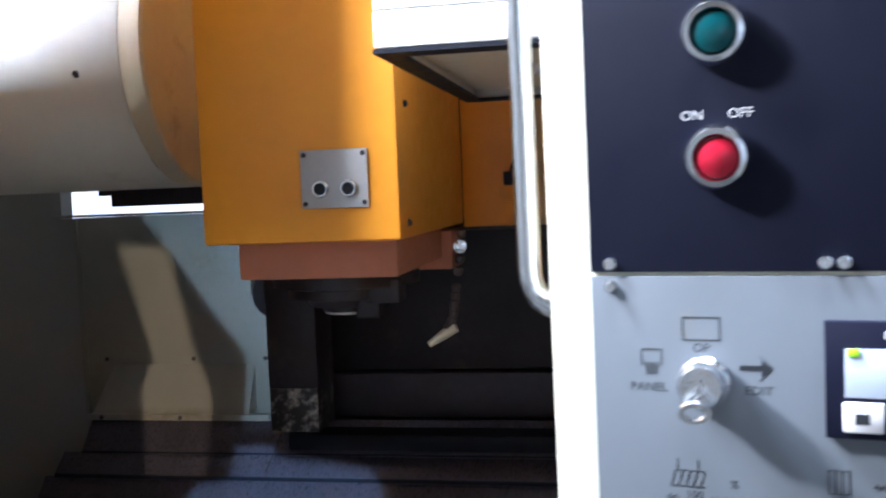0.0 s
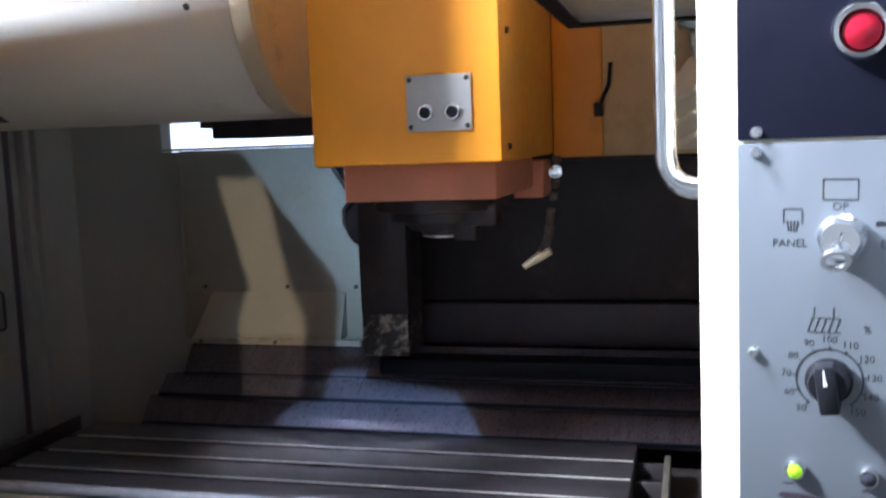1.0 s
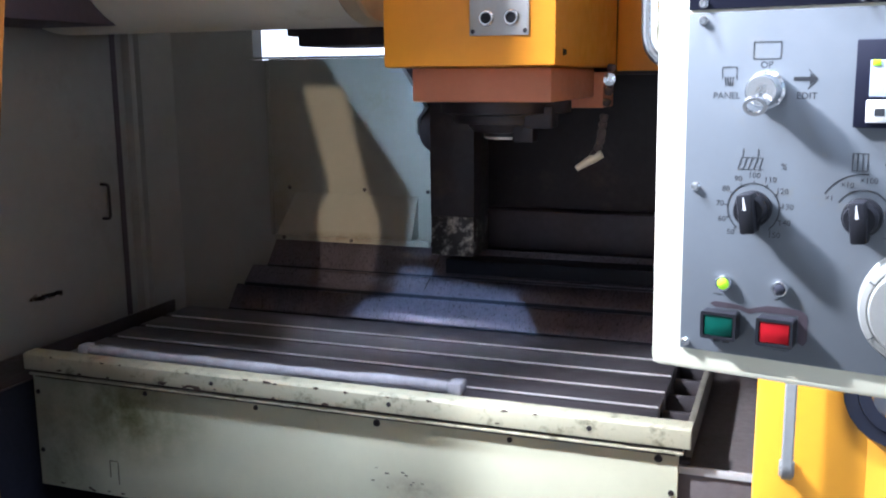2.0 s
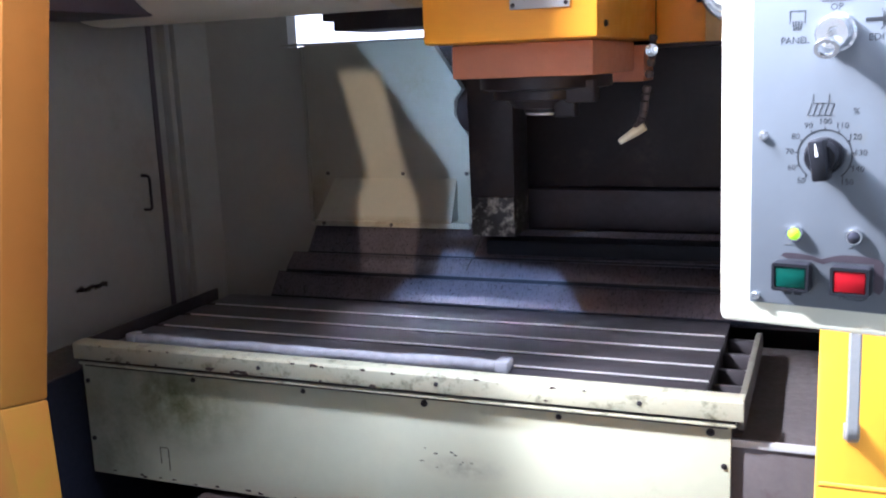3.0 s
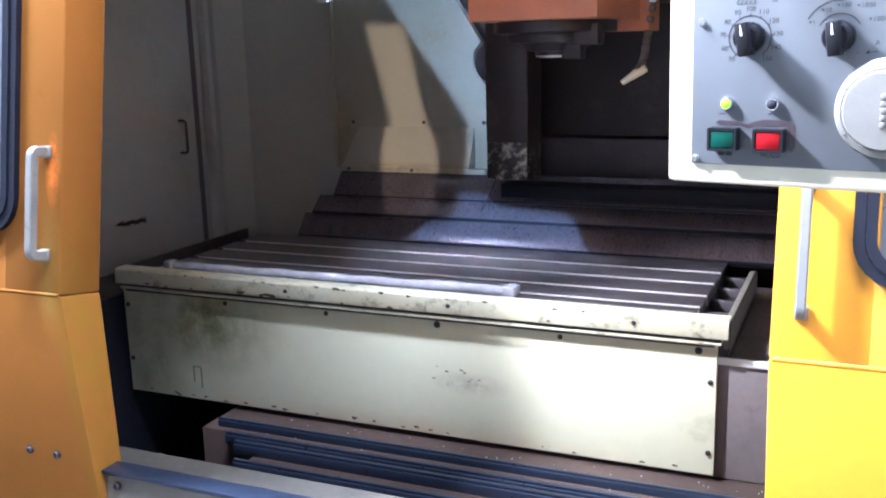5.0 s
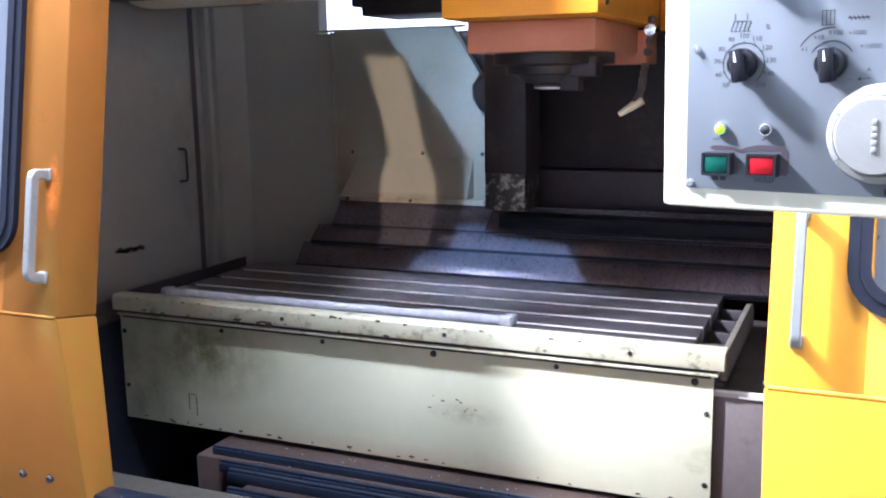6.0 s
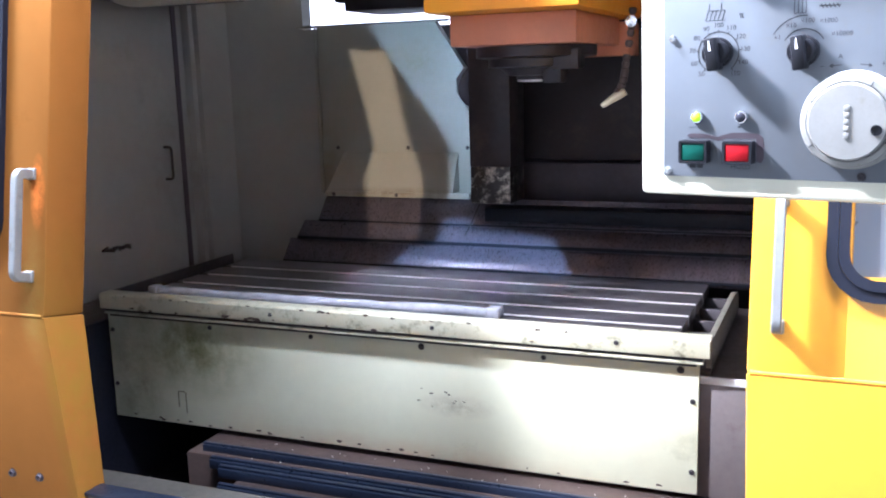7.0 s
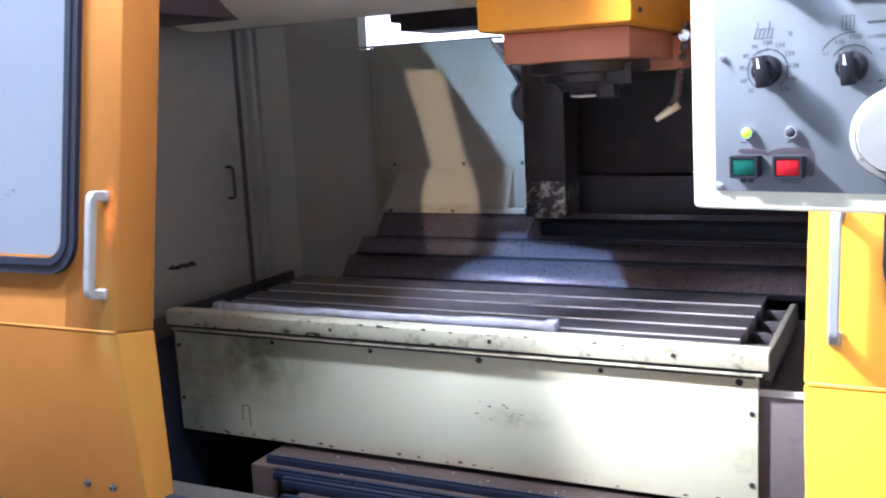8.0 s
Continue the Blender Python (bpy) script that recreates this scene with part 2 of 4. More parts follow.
NOZZLE = material("ivory_nozzle_plastic", (0.62, 0.56, 0.40), 0.4, spread=0.1, scale=30, bump=0.01)
DUCT = material("plum_grey_duct_paint", (0.06, 0.045, 0.06), 0.5, spread=0.1, bump=0.01)
CONCRETE = material("oily_hall_concrete", (0.085, 0.082, 0.076), 0.75, spread=0.15, scale=1.2, stain=(0.04, 0.038, 0.036), stain_amount=0.3, stain_scale=1.5, bump=0.05, bump_scale=40)
HALLWALL = material("hall_wall_paint", (0.36, 0.36, 0.345), 0.8, spread=0.06, scale=0.8, stain=(0.27, 0.265, 0.25), stain_amount=0.2, stain_scale=0.8, bump=0.03, bump_scale=30)
SKYGLOW = glowing("overcast_daylight", (0.90, 0.90, 1.0), 1.7)
REFLECTOR = material("lamp_reflector_sheet", (0.80, 0.74, 0.58), 0.35, spread=0.06, stain=(0.5, 0.42, 0.28), stain_amount=0.2, stain_scale=12, bump=0.01)

# ---- helpers ----


def thing(name, at, label, category, group="", kind=""):
    e = new(name)
    e.matrix_basis = at if isinstance(at, Matrix) else Matrix.Translation(at)
    e.empty_display_size = 0.05
    return tagged(e, label, category, group, kind)


def part(name, bm, mat, parent=None, label="", local=False, smooth=True):
    """One mesh object of a bmesh, under a thing or a part. Meshes are in world metres unless local."""
    me = bpy.data.meshes.new(name)
    bm.normal_update()
    plane = [f.select for f in bm.faces]
    bm.to_mesh(me)
    bm.free()
    for p, flat in zip(me.polygons, plane):
        p.use_smooth = smooth and not flat
    if smooth:
        me.set_sharp_from_angle(angle=radians(35))
    me.materials.append(mat)
    ob = new(name, me)
    if parent:
        ob.parent = parent
        if not local and parent.type == "EMPTY":
            ob.matrix_parent_inverse = parent.matrix_basis.inverted()
    if label:
        ob["label"] = label
    return ob


def mark_flat(verts, rounded_faces):
    """Marks the plane faces between rounded edges, which part() keeps flat."""
    soft = set(rounded_faces)
    for f in {f for v in verts for f in v.link_faces}:
        f.select = f not in soft


def bm_of(*adders):
    bm = bmesh.new()
    for a in adders:
        a(bm)
    return bm


def add_box(x0, x1, y0, y1, z0, z1, bevel=0.002, m=None):
    def f(bm):
        vs = bmesh.ops.create_cube(bm, size=1)["verts"]
        bmesh.ops.transform(bm, matrix=Matrix.Translation(((x0 + x1) / 2, (y0 + y1) / 2, (z0 + z1) / 2)) @ Matrix.Diagonal((x1 - x0, y1 - y0, z1 - z0, 1)), verts=vs)
        if bevel:
            es = list({e for v in vs for e in v.link_edges})
            r = bmesh.ops.bevel(bm, geom=es, offset=bevel, segments=2, affect="EDGES", profile=0.5)
            vs = list({v for fc in r["faces"] for v in fc.verts} | {v for v in vs if v.is_valid})
            mark_flat(vs, r["faces"])
        if m:
            bmesh.ops.transform(bm, matrix=m, verts=vs)
    return f


def box(*a, **k):
    return bm_of(add_box(*a, **k))


def add_prism(outline, depth, m, bevel=0.0):
    """A flat outline of (u, v) given a depth along +w, laid out by m."""
    def f(bm):
        vs = [bm.verts.new((u, v, 0)) for u, v in outline]
        face = bm.faces.new(vs)
        ext = bmesh.ops.extrude_face_region(bm, geom=[face])["geom"]
        top = [g for g in ext if isinstance(g, bmesh.types.BMVert)]
        bmesh.ops.translate(bm, vec=(0, 0, depth), verts=top)
        allv = vs + top
        bmesh.ops.recalc_face_normals(bm, faces=list({fc for v in allv for fc in v.link_faces}))
        if bevel:
            es = list({e for v in allv for e in v.link_edges})
            r = bmesh.ops.bevel(bm, geom=es, offset=bevel, segments=2, affect="EDGES", profile=0.5)
            allv = list({v for fc in r["faces"] for v in fc.verts} | {v for v in allv if v.is_valid})
            mark_flat(allv, r["faces"])
        bmesh.ops.transform(bm, matrix=m, verts=allv)
    return f


def prism(*a, **k):
    return bm_of(add_prism(*a, **k))


def add_lathe(profile, m, segments=32):
    """Turns (radius, height) pairs about +w of m."""
    def f(bm):
        rings = []
        for r, h in profile:
            if r < 1e-6:
                rings.append([bm.verts.new(m @ Vector((0, 0, h)))])
            else:
                rings.append([bm.verts.new(m @ Vector((r * math.cos(2 * math.pi * i / segments), r * math.sin(2 * math.pi * i / segments), h))) for i in range(segments)])
        for a, b in zip(rings, rings[1:]):
            for i in range(segments):
                j = (i + 1) % segments
                if len(a) == 1 and len(b) == 1:
                    continue
                if len(a) == 1:
                    bm.faces.new((a[0], b[i], b[j]))
                elif len(b) == 1:
                    bm.faces.new((a[i], a[j], b[0]))
                else:
                    bm.faces.new((a[i], a[j], b[j], b[i]))
        bmesh.ops.recalc_face_normals(bm, faces=bm.faces[:])
    return f


def lathe(*a, **k):
    return bm_of(add_lathe(*a, **k))


def add_tube(points, radius, segments=12):
    """A round bar along points."""
    def f(bm):
        pts = [Vector(p) for p in points]
        rings, side = [], None
        for i, p in enumerate(pts):
            d = (pts[min(i + 1, len(pts) - 1)] - pts[max(i - 1, 0)]).normalized()
            if side is None:
                side = d.orthogonal().normalized()
            side = (side - d * side.dot(d)).normalized()
            up = d.cross(side)
            r = radius[i] if isinstance(radius, (list, tuple)) else radius
            rings.append([bm.verts.new(p + (side * math.cos(a) + up * math.sin(a)) * r) for a in (2 * math.pi * k / segments for k in range(segments))])
        for a, b in zip(rings, rings[1:]):
            for i in range(segments):
                j = (i + 1) % segments
                bm.faces.new((a[i], a[j], b[j], b[i]))
        bm.faces.new(rings[0][::-1])
        bm.faces.new(rings[-1])
        bmesh.ops.recalc_face_normals(bm, faces=bm.faces[:])
    return f


def tube(*a, **k):
    return bm_of(add_tube(*a, **k))


def bend(points, radius, steps=6):
    """Rounds the corners of a line of points."""
    out = [Vector(points[0])]
    for a, b, c in zip(points, points[1:], points[2:]):
        a, b, c = Vector(a), Vector(b), Vector(c)
        p, q = b + (a - b).normalized() * radius, b + (c - b).normalized() * radius
        for i in range(steps + 1):
            t = i / steps
            out.append(p * (1 - t) ** 2 + b * 2 * t * (1 - t) + q * t * t)
    return out + [Vector(points[-1])]


def rounded(w, h, r, steps=6):
    """Outline of a rounded rectangle about the origin."""
    out = []
    for cx, cy, a0 in ((w / 2 - r, h / 2 - r, 0), (-w / 2 + r, h / 2 - r, 90), (-w / 2 + r, -h / 2 + r, 180), (w / 2 - r, -h / 2 + r, 270)):
        for i in range(steps + 1):
            a = radians(a0 + 90 * i / steps)
            out.append((cx + r * math.cos(a), cy + r * math.sin(a)))
    return out


def add_ring(outer, inner, depth, m):
    """A frame between two outlines with the same number of points."""
    def f(bm):
        n = len(outer)
        v = [[bm.verts.new(m @ Vector((u, w, d))) for u, w in line] for line, d in ((outer, 0), (outer, depth), (inner, depth), (inner, 0))]
        for a, b in zip(v, v[1:] + v[:1]):
            for i in range(n):
                j = (i + 1) % n
                bm.faces.new((a[i], a[j], b[j], b[i]))
        bmesh.ops.recalc_face_normals(bm, faces=bm.faces[:])
    return f


def axes(origin, u, v):
    """The pose whose axes are u, v and u x v."""
    u, v = Vector(u).normalized(), Vector(v)
    v = (v - u * v.dot(u)).normalized()
    w = u.cross(v)
    return Matrix(((u.x, v.x, w.x, origin[0]), (u.y, v.y, w.y, origin[1]), (u.z, v.z, w.z, origin[2]), (0, 0, 0, 1)))


SCREWS = {}


def screw(name, m, parent, mat, radius=0.005, label=""):
    """A domed hexagon-socket screw head that stands on the plane of m."""
    key = (mat.name, radius)
    if key not in SCREWS:
        r = radius
        bm = lathe([(r * 1.25, 0), (r * 1.25, r * 0.15), (r, r * 0.2), (r, r * 0.75), (r * 0.85, r * 0.95), (r * 0.5, r * 0.95), (r * 0.42, r * 0.45), (0, r * 0.45)], Matrix(), 12)
        me = bpy.data.meshes.new("screw")
        bm.to_mesh(me)
        bm.free()
        me.materials.append(mat)
        SCREWS[key] = me
    ob = new(name, SCREWS[key])
    ob.parent = parent
    base = parent.matrix_basis.inverted() if parent.type == "EMPTY" else Matrix()
    ob.matrix_basis = base @ m
    if label:
        ob["label"] = label
    return ob


def text(name, body, size, m, mat, parent, label=""):
    """Printed words as a thin mesh, centred on m; in the parent's own metres."""
    cu = bpy.data.curves.new(name, "FONT")
    cu.body, cu.size, cu.align_x, cu.align_y, cu.extrude, cu.resolution_u = body, size, "CENTER", "CENTER", 0.00008, 2
    tmp = bpy.data.objects.new(name, cu)
    scene.collection.objects.link(tmp)
    dg = bpy.context.evaluated_depsgraph_get()
    me = bpy.data.meshes.new_from_object(tmp.evaluated_get(dg))
    bpy.data.objects.remove(tmp)
    me.transform(m)
    me.materials.clear()
    me.materials.append(mat)
    ob = new(name, me)
    ob.parent = parent
    if label:
        ob["label"] = label
    return ob


FRONT = lambda x, y, z: axes((x, y, z), (1, 0, 0), (0, 0, 1))  # faces -y

# ---- hall round the machine ----
tagged(part("floor", box(-5, 5, -4.6, 4, -0.2, 0, bevel=0), CONCRETE, smooth=False), "stained grey concrete hall floor under the machine", "floor", kind="structure")
tagged(part("wall_north", bm_of(add_box(-5, -3.9, 4, 4.2, 0, 4.6, bevel=0), add_box(-1.3, 5, 4, 4.2, 0, 4.6, bevel=0), add_box(-3.9, -1.3, 4, 4.2, 0, 1.2, bevel=0), add_box(-3.9, -1.3, 4, 4.2, 2.9, 4.6, bevel=0)), HALLWALL, smooth=False), "painted hall wall with a wide window behind the machine", "wall", kind="structure")
tagged(part("wall_west", box(-5.2, -5, -4.6, 4, 0, 4.6, bevel=0), HALLWALL, smooth=False), "plain painted hall side wall", "wall", kind="structure")
# window openings here and in the south wall are added for the fill
tagged(part("wall_east", bm_of(add_box(2.6, 2.8, -4.6, -2.7, 0, 4.6, bevel=0), add_box(2.6, 2.8, -0.7, 4, 0, 4.6, bevel=0), add_box(2.6, 2.8, -2.7, -0.7, 0, 1.1, bevel=0), add_box(2.6, 2.8, -2.7, -0.7, 2.9, 4.6, bevel=0)), HALLWALL, smooth=False), "painted hall side wall with an added window opening", "wall", kind="structure")
tagged(part("wall_south", bm_of(add_box(-5, -0.75, -4.8, -4.6, 0, 4.6, bevel=0), add_box(0.75, 2.6, -4.8, -4.6, 0, 4.6, bevel=0), add_box(-0.75, 0.75, -4.8, -4.6, 0, 1.1, bevel=0), add_box(-0.75, 0.75, -4.8, -4.6, 2.4, 4.6, bevel=0)), HALLWALL, smooth=False), "hall wall with one tall added window opening", "wall", kind="structure")
tagged(part("ceiling", box(-5.2, 5.2, -4.8, 4.2, 4.6, 4.8, bevel=0), HALLWALL, smooth=False), "plain painted hall ceiling", "ceiling", kind="structure")

tagged(part("backdrop", box(-6.5, 0.5, 5.2, 5.22, 0, 4.6, bevel=0), SKYGLOW, smooth=False), "pale bright overcast daylight outside the hall window", "backdrop", kind="structure")

# ---- machine enclosure ----
enc = thing("machine_enclosure", (-0.6, 1.0, 0), "grey-green painted sheet-metal enclosure of a machining centre, its doors open", "enclosure")
part("side_wall", box(-1.76, -1.72, 0.36, 1.56, 0.12, 2.25), WALLGREY, enc)
part("corner_post", bm_of(add_prism([(0, 0), (0.05, 0), (0.05, 0.022), (0.012, 0.022), (0.012, 0.030), (0, 0.030)], 2.1, pose(-1.745, 1.562, 0.14), 0.003)), WALLGREY, enc)
part("back_wall", bm_of(add_prism([(-1.735, 1.59), (-1.69, 1.60), (-1.66, 1.71), (-1.386, 1.71), (-1.386, 1.76), (-1.735, 1.76)], 2.1, pose(0, 0, 0.14)), add_box(-1.386, -1.31, 1.71, 1.76, 0.14, 1.488, 0)), WALLGREY, enc)
part("rear_wall", bm_of(add_box(-1.31, 0.62, 1.80, 1.84, 0.12, 1.488, 0), add_box(-0.85, 0.62, 1.80, 1.84, 1.488, 2.25, 0)), BLACK, enc)
part("side_wall", box(0.60, 0.64, 0.45, 1.8, 0.12, 2.25), WALLGREY, enc)
# unseen lintel, stepped to keep lamp light off most of the head
part("lintel_blocker", bm_of(add_prism([(-1.9, 1.785), (-0.675, 1.785), (-0.675, 2.25), (0.9, 2.25), (0.9, 3.4), (-1.6, 3.4), (-1.6, 2.9), (-1.9, 2.9)], -0.08, axes((0, 0.47, 0), (1, 0, 0), (0, 0, 1)), 0.003)), YELLOW, enc)
part("base_pan", box(-1.72, 0.60, 0.42, 1.8, 0.12, 0.30), BLACK, enc)
part("lower_liner", box(-1.718, -1.545, 0.40, 1.58, 0.301, 0.762, bevel=0.003), RUBBER, enc, "dark lower liner with an oily brown top")
part("liner_top", box(-1.716, -1.547, 0.402, 1.578, 0.763, 0.767, bevel=0.001), BROWN, enc)
part("door_pull", bm_of(add_tube(bend([(-1.72, 1.437, 1.155), (-1.694, 1.437, 1.155), (-1.694, 1.437, 1.06), (-1.72, 1.437, 1.06)], 0.012), 0.004, 8)), BLACK, enc, "thin black wire pull handle")
part("seam", box(-1.7205, -1.7175, 1.512, 1.532, 0.14, 2.2, bevel=0), DUCT, enc)
for i in range(9):
    part("scuff", bm_of(add_prism([(0.008 * math.cos(a) * (1 + 0.3 * math.sin(3 * a + i)), (0.005 + 0.004 * math.sin(i * 1.7) ** 2) * math.sin(a)) for a in (2 * math.pi * k / 10 for k in range(10))], 0.0006, axes((-1.72, 1.15 + 0.013 * i, 0.893 - 0.0005 * i + 0.003 * math.sin(i * 2)), (0, -1, 0), (0, 0, 1)))), BROWN, enc, "dark rubbed mark")
part("duct", box(-1.72, -1.46, 0.70, 1.52, 1.565, 1.78, bevel=0.004), DUCT, enc, "plum-grey cable duct box")

# front sill and trough
sill = thing("front_sill", (-0.5, 0.25, 0), "grimy pale sheet-metal sill with a bare steel edge", "sill")
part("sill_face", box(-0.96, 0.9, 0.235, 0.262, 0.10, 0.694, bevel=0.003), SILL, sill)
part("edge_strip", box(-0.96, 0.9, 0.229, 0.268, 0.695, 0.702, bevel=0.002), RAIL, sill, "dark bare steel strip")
part("trough_plate", prism([(0.270, 0.686), (0.335, 0.690), (0.335, 0.684), (0.332, 0.640), (0.329, 0.640), (0.330, 0.683), (0.270, 0.680)], 1.85, axes((-1.02, 0, 0), (0, 1, 0), (0, 0, 1))), DIM_SILL, sill)
for z in (0.677, 0.645):
    screw("screw", FRONT(-0.925, 0.235, z), sill, BLACK, 0.006)

# ---- sliding doors ----


def sliding_door(name, x0, x1, y, waist, tuck, win, handle_x, label, inner, paint):
    """A thick door with a knee at its waist: leaning back above it, drawn in below, with a gasketed window and a bar handle."""
    lean, top, thick, foot = 0.168, 2.1, 0.083, 0.12
    door = thing(name, ((x0 + x1) / 2, y, 0.1), label, "door", group="sliding doors of the enclosure")
    up = axes((0, y, waist), (1, 0, 0), (0, lean, 1))
    wx0, wx1, wz0, wz1 = win
    knee = axes((0, 0, 0), (0, 1, 0), (0, 0, 1))
    back = up @ Vector((0, 0, -thick))
    # lower panel, drawn in towards the floor
    low = [(y, waist), (back.y, back.z), (max(back.y, y + tuck * (waist - foot) + 0.02), foot), (y + tuck * (waist - foot), foot)]
    part("lower_panel", prism(low, x1 - x0, pose(x0, 0, 0) @ knee, 0.0035), paint, door)
    # upper panel with a window opening, as strips round it
    skin = bmesh.new()
    ox0, ox1, oz0, oz1 = wx0 + 0.02, wx1 - 0.02, wz0 + 0.02, wz1 - 0.02
    h = (top - waist) / math.sqrt(1 + lean * lean) * 1.03
    for a, b, c, d in ((x0, ox0, 0.0, h), (ox1, x1, 0.0, h)):
        add_prism([(a, c), (b, c), (b, d), (a, d)], -thick, up, 0.005)(skin)
    for a, b, c, d in ((ox0 - 0.004, ox1 + 0.004, 0.0, oz0), (ox0 - 0.004, ox1 + 0.004, oz1, h)):
        add_prism([(a, c), (b, c), (b, d), (a, d)], -thick + 0.002, up @ pose(0, 0, -0.0005), 0.0)(skin)
    part("upper_panel", skin, paint, door)
    part("waist_fold", tube([(x0 + 0.004, y + 0.0042, waist), (x1 - 0.004, y + 0.0042, waist)], 0.0045, 12), paint, door)
    cx, cz, w, hh = (wx0 + wx1) / 2, (wz0 + wz1) / 2, wx1 - wx0, wz1 - wz0
    gm = up @ pose(cx, cz, 0.0)
    gasket = part("window_gasket", bm_of(add_ring(rounded(w + 0.02, hh + 0.02, 0.055), rounded(w - 0.006, hh - 0.006, 0.044), 0.010, gm)), RUBBER, door, "thick black rubber window gasket")
    part("locking_strip", bm_of(add_ring(rounded(w - 0.007, hh - 0.007, 0.0435), rounded(w - 0.032, hh - 0.032, 0.032), 0.0125, gm)), RUBBER, gasket)
    part("pane", bm_of(add_prism(rounded(w - 0.02, hh - 0.02, 0.03), 0.004, gm @ pose(0, 0, -0.01))), PANE, door, "dusty grey window pane")
    hz0, hz1, out = 0.060, 0.214, 0.030
    hm = up @ pose(handle_x, 0, 0)
    line = bend([(0, hz0, 0.0), (0, hz0, out), (0, hz1, out), (0, hz1, 0.0)], 0.010, 5)
    rail = bmesh.new()
    rings = []
    for k, p in enumerate(line):
        d = (line[min(k + 1, len(line) - 1)] - line[max(k - 1, 0)]).normalized()
        side = d.cross(Vector((1, 0, 0))).normalized()
        rings.append([rail.verts.new(hm @ (p + Vector((a * 0.006, 0, 0)) + side * b * 0.0075)) for a, b in ((-1, -0.8), (-0.7, -1), (0.7, -1), (1, -0.8), (1, 0.8), (0.7, 1), (-0.7, 1), (-1, 0.8))])
    for a, b in zip(rings, rings[1:]):
        for k in range(8):
            rail.faces.new((a[k], a[(k + 1) % 8], b[(k + 1) % 8], b[k]))
    bmesh.ops.recalc_face_normals(rail, faces=rail.faces[:])
    handle = part("handle", rail, BAR, door, "square satin aluminium bar handle")
    for z in (hz0, hz1):
        part("handle_foot", bm_of(add_box(-0.008, 0.008, z - 0.009, z + 0.009, 0.0, 0.006, 0.002, hm)), BAR, handle)
    for sx in inner:
        screw("screw", FRONT(sx, y + tuck * (waist - 0.725), 0.725), door, BLACK, 0.006)
    return door


sliding_door("sliding_door", -1.95, -0.95, 0.185, 1.0, 0.10, (-1.85, -1.045, 0.098, 1.0), -0.978, "open yellow sliding door with window and scuffed paint", (-1.022, -1.08), SHADED_DOOR)
sliding_door("sliding_door", 0.043, 1.04, 0.325, 0.967, 0.22, (0.138, 0.93, 0.105, 1.02), 0.077, "open yellow sliding door with window, brightly lit", (0.2,), YELLOW_DOOR)

# ---- machine bed, saddle and way covers ----
bed = thing("machine_bed", (-0.5, 1.1, 0.12), "oil-stained brown machine bed with guide rails", "machine bed")
part("bed_casting", box(-1.235, 0.59, 0.83, 1.78, 0.14, 0.50, bevel=0.006), BROWN, bed)
for k, (y, z, r) in enumerate(((0.855, 0.506, 0.009), (0.812, 0.492, 0.011), (0.775, 0.492, 0.011), (0.70, 0.490, 0.010))):
    part("guide_rail", bm_of(add_box(-1.2 + 0.05 * k, 0.59, y - r, y + r, z - r, z + r, 0.003), add_box(-1.2 + 0.05 * k, 0.59, y - r * 0.5, y + r * 0.5, z + r, z + r * 1.5, 0.001)), RAIL, bed, "blued steel guide rail")
part("chip_step", box(-1.05, 0.59, 0.56, 0.83, 0.30, 0.482, bevel=0.004), BROWN, bed)
swarf = bmesh.new()
rng = random.Random(11)
for k in range(70):
    x, y, r = rng.uniform(-1.1, 0.0), rng.uniform(0.84, 0.935), rng.uniform(0.0012, 0.003)
    vs = [swarf.verts.new((x + r * math.cos(a + k), y + r * 0.5 * math.sin(a + k), 0.5005 + (0.0012 if a > 3 else 0.0))) for a in (0.3, 2.2, 4.1)]
    top_v = swarf.verts.new((x, y, 0.5025))
    swarf.faces.new(vs)
    for a, b in zip(vs, vs[1:] + vs[:1]):
        swarf.faces.new((a, b, top_v))
tagged(part("swarf", swarf, BRIGHT, None, smooth=False), "small bright steel chips scattered on the machine bed", "swarf", kind="stuff")
sad = thing("saddle_cover", (0.1, 1.2, 0.5), "brown rust-streaked steel box cover beside the table", "cover")
part("cover_body", box(-0.60, 0.58, 0.965, 1.55, 0.502, 0.748, bevel=0.002), SADDLE, sad)
part("rim", box(-0.60, 0.58, 0.958, 0.966, 0.738, 0.752, bevel=0.001), BRIGHT, sad, "bare steel top edge")

ways = thing("telescopic_way_cover", (-0.5, 1.55, 0.75), "overlapping polished steel telescopic way cover plates", "way cover")
levels = ((1.612, 1.000, 1.556, 0.937, -1.275, 0.004), (1.562, 0.931, 1.516, 0.893, -1.325, 0.009), (1.524, 0.883, 1.478, 0.828, -1.355, 0.009))
for y0, z0, y1, z1, xl, lip in levels:
    quad = [(y0, z0), (y1, z1), (y1 + 0.004, z1 - 0.018), (y0 + 0.012, z0 - 0.018)]
    part("way_plate", prism(quad, 1.9, axes((xl, 0, 0), (0, 1, 0), (0, 0, 1)), 0.001), SLIDE, ways)
    part("wiper", bm_of(add_box(xl, xl + 1.9, y1 - 0.003, y1 + 0.006, z1 - 0.002 - lip, z1 - 0.002, 0.001)), RUBBER, ways, "black rubber wiper strip")

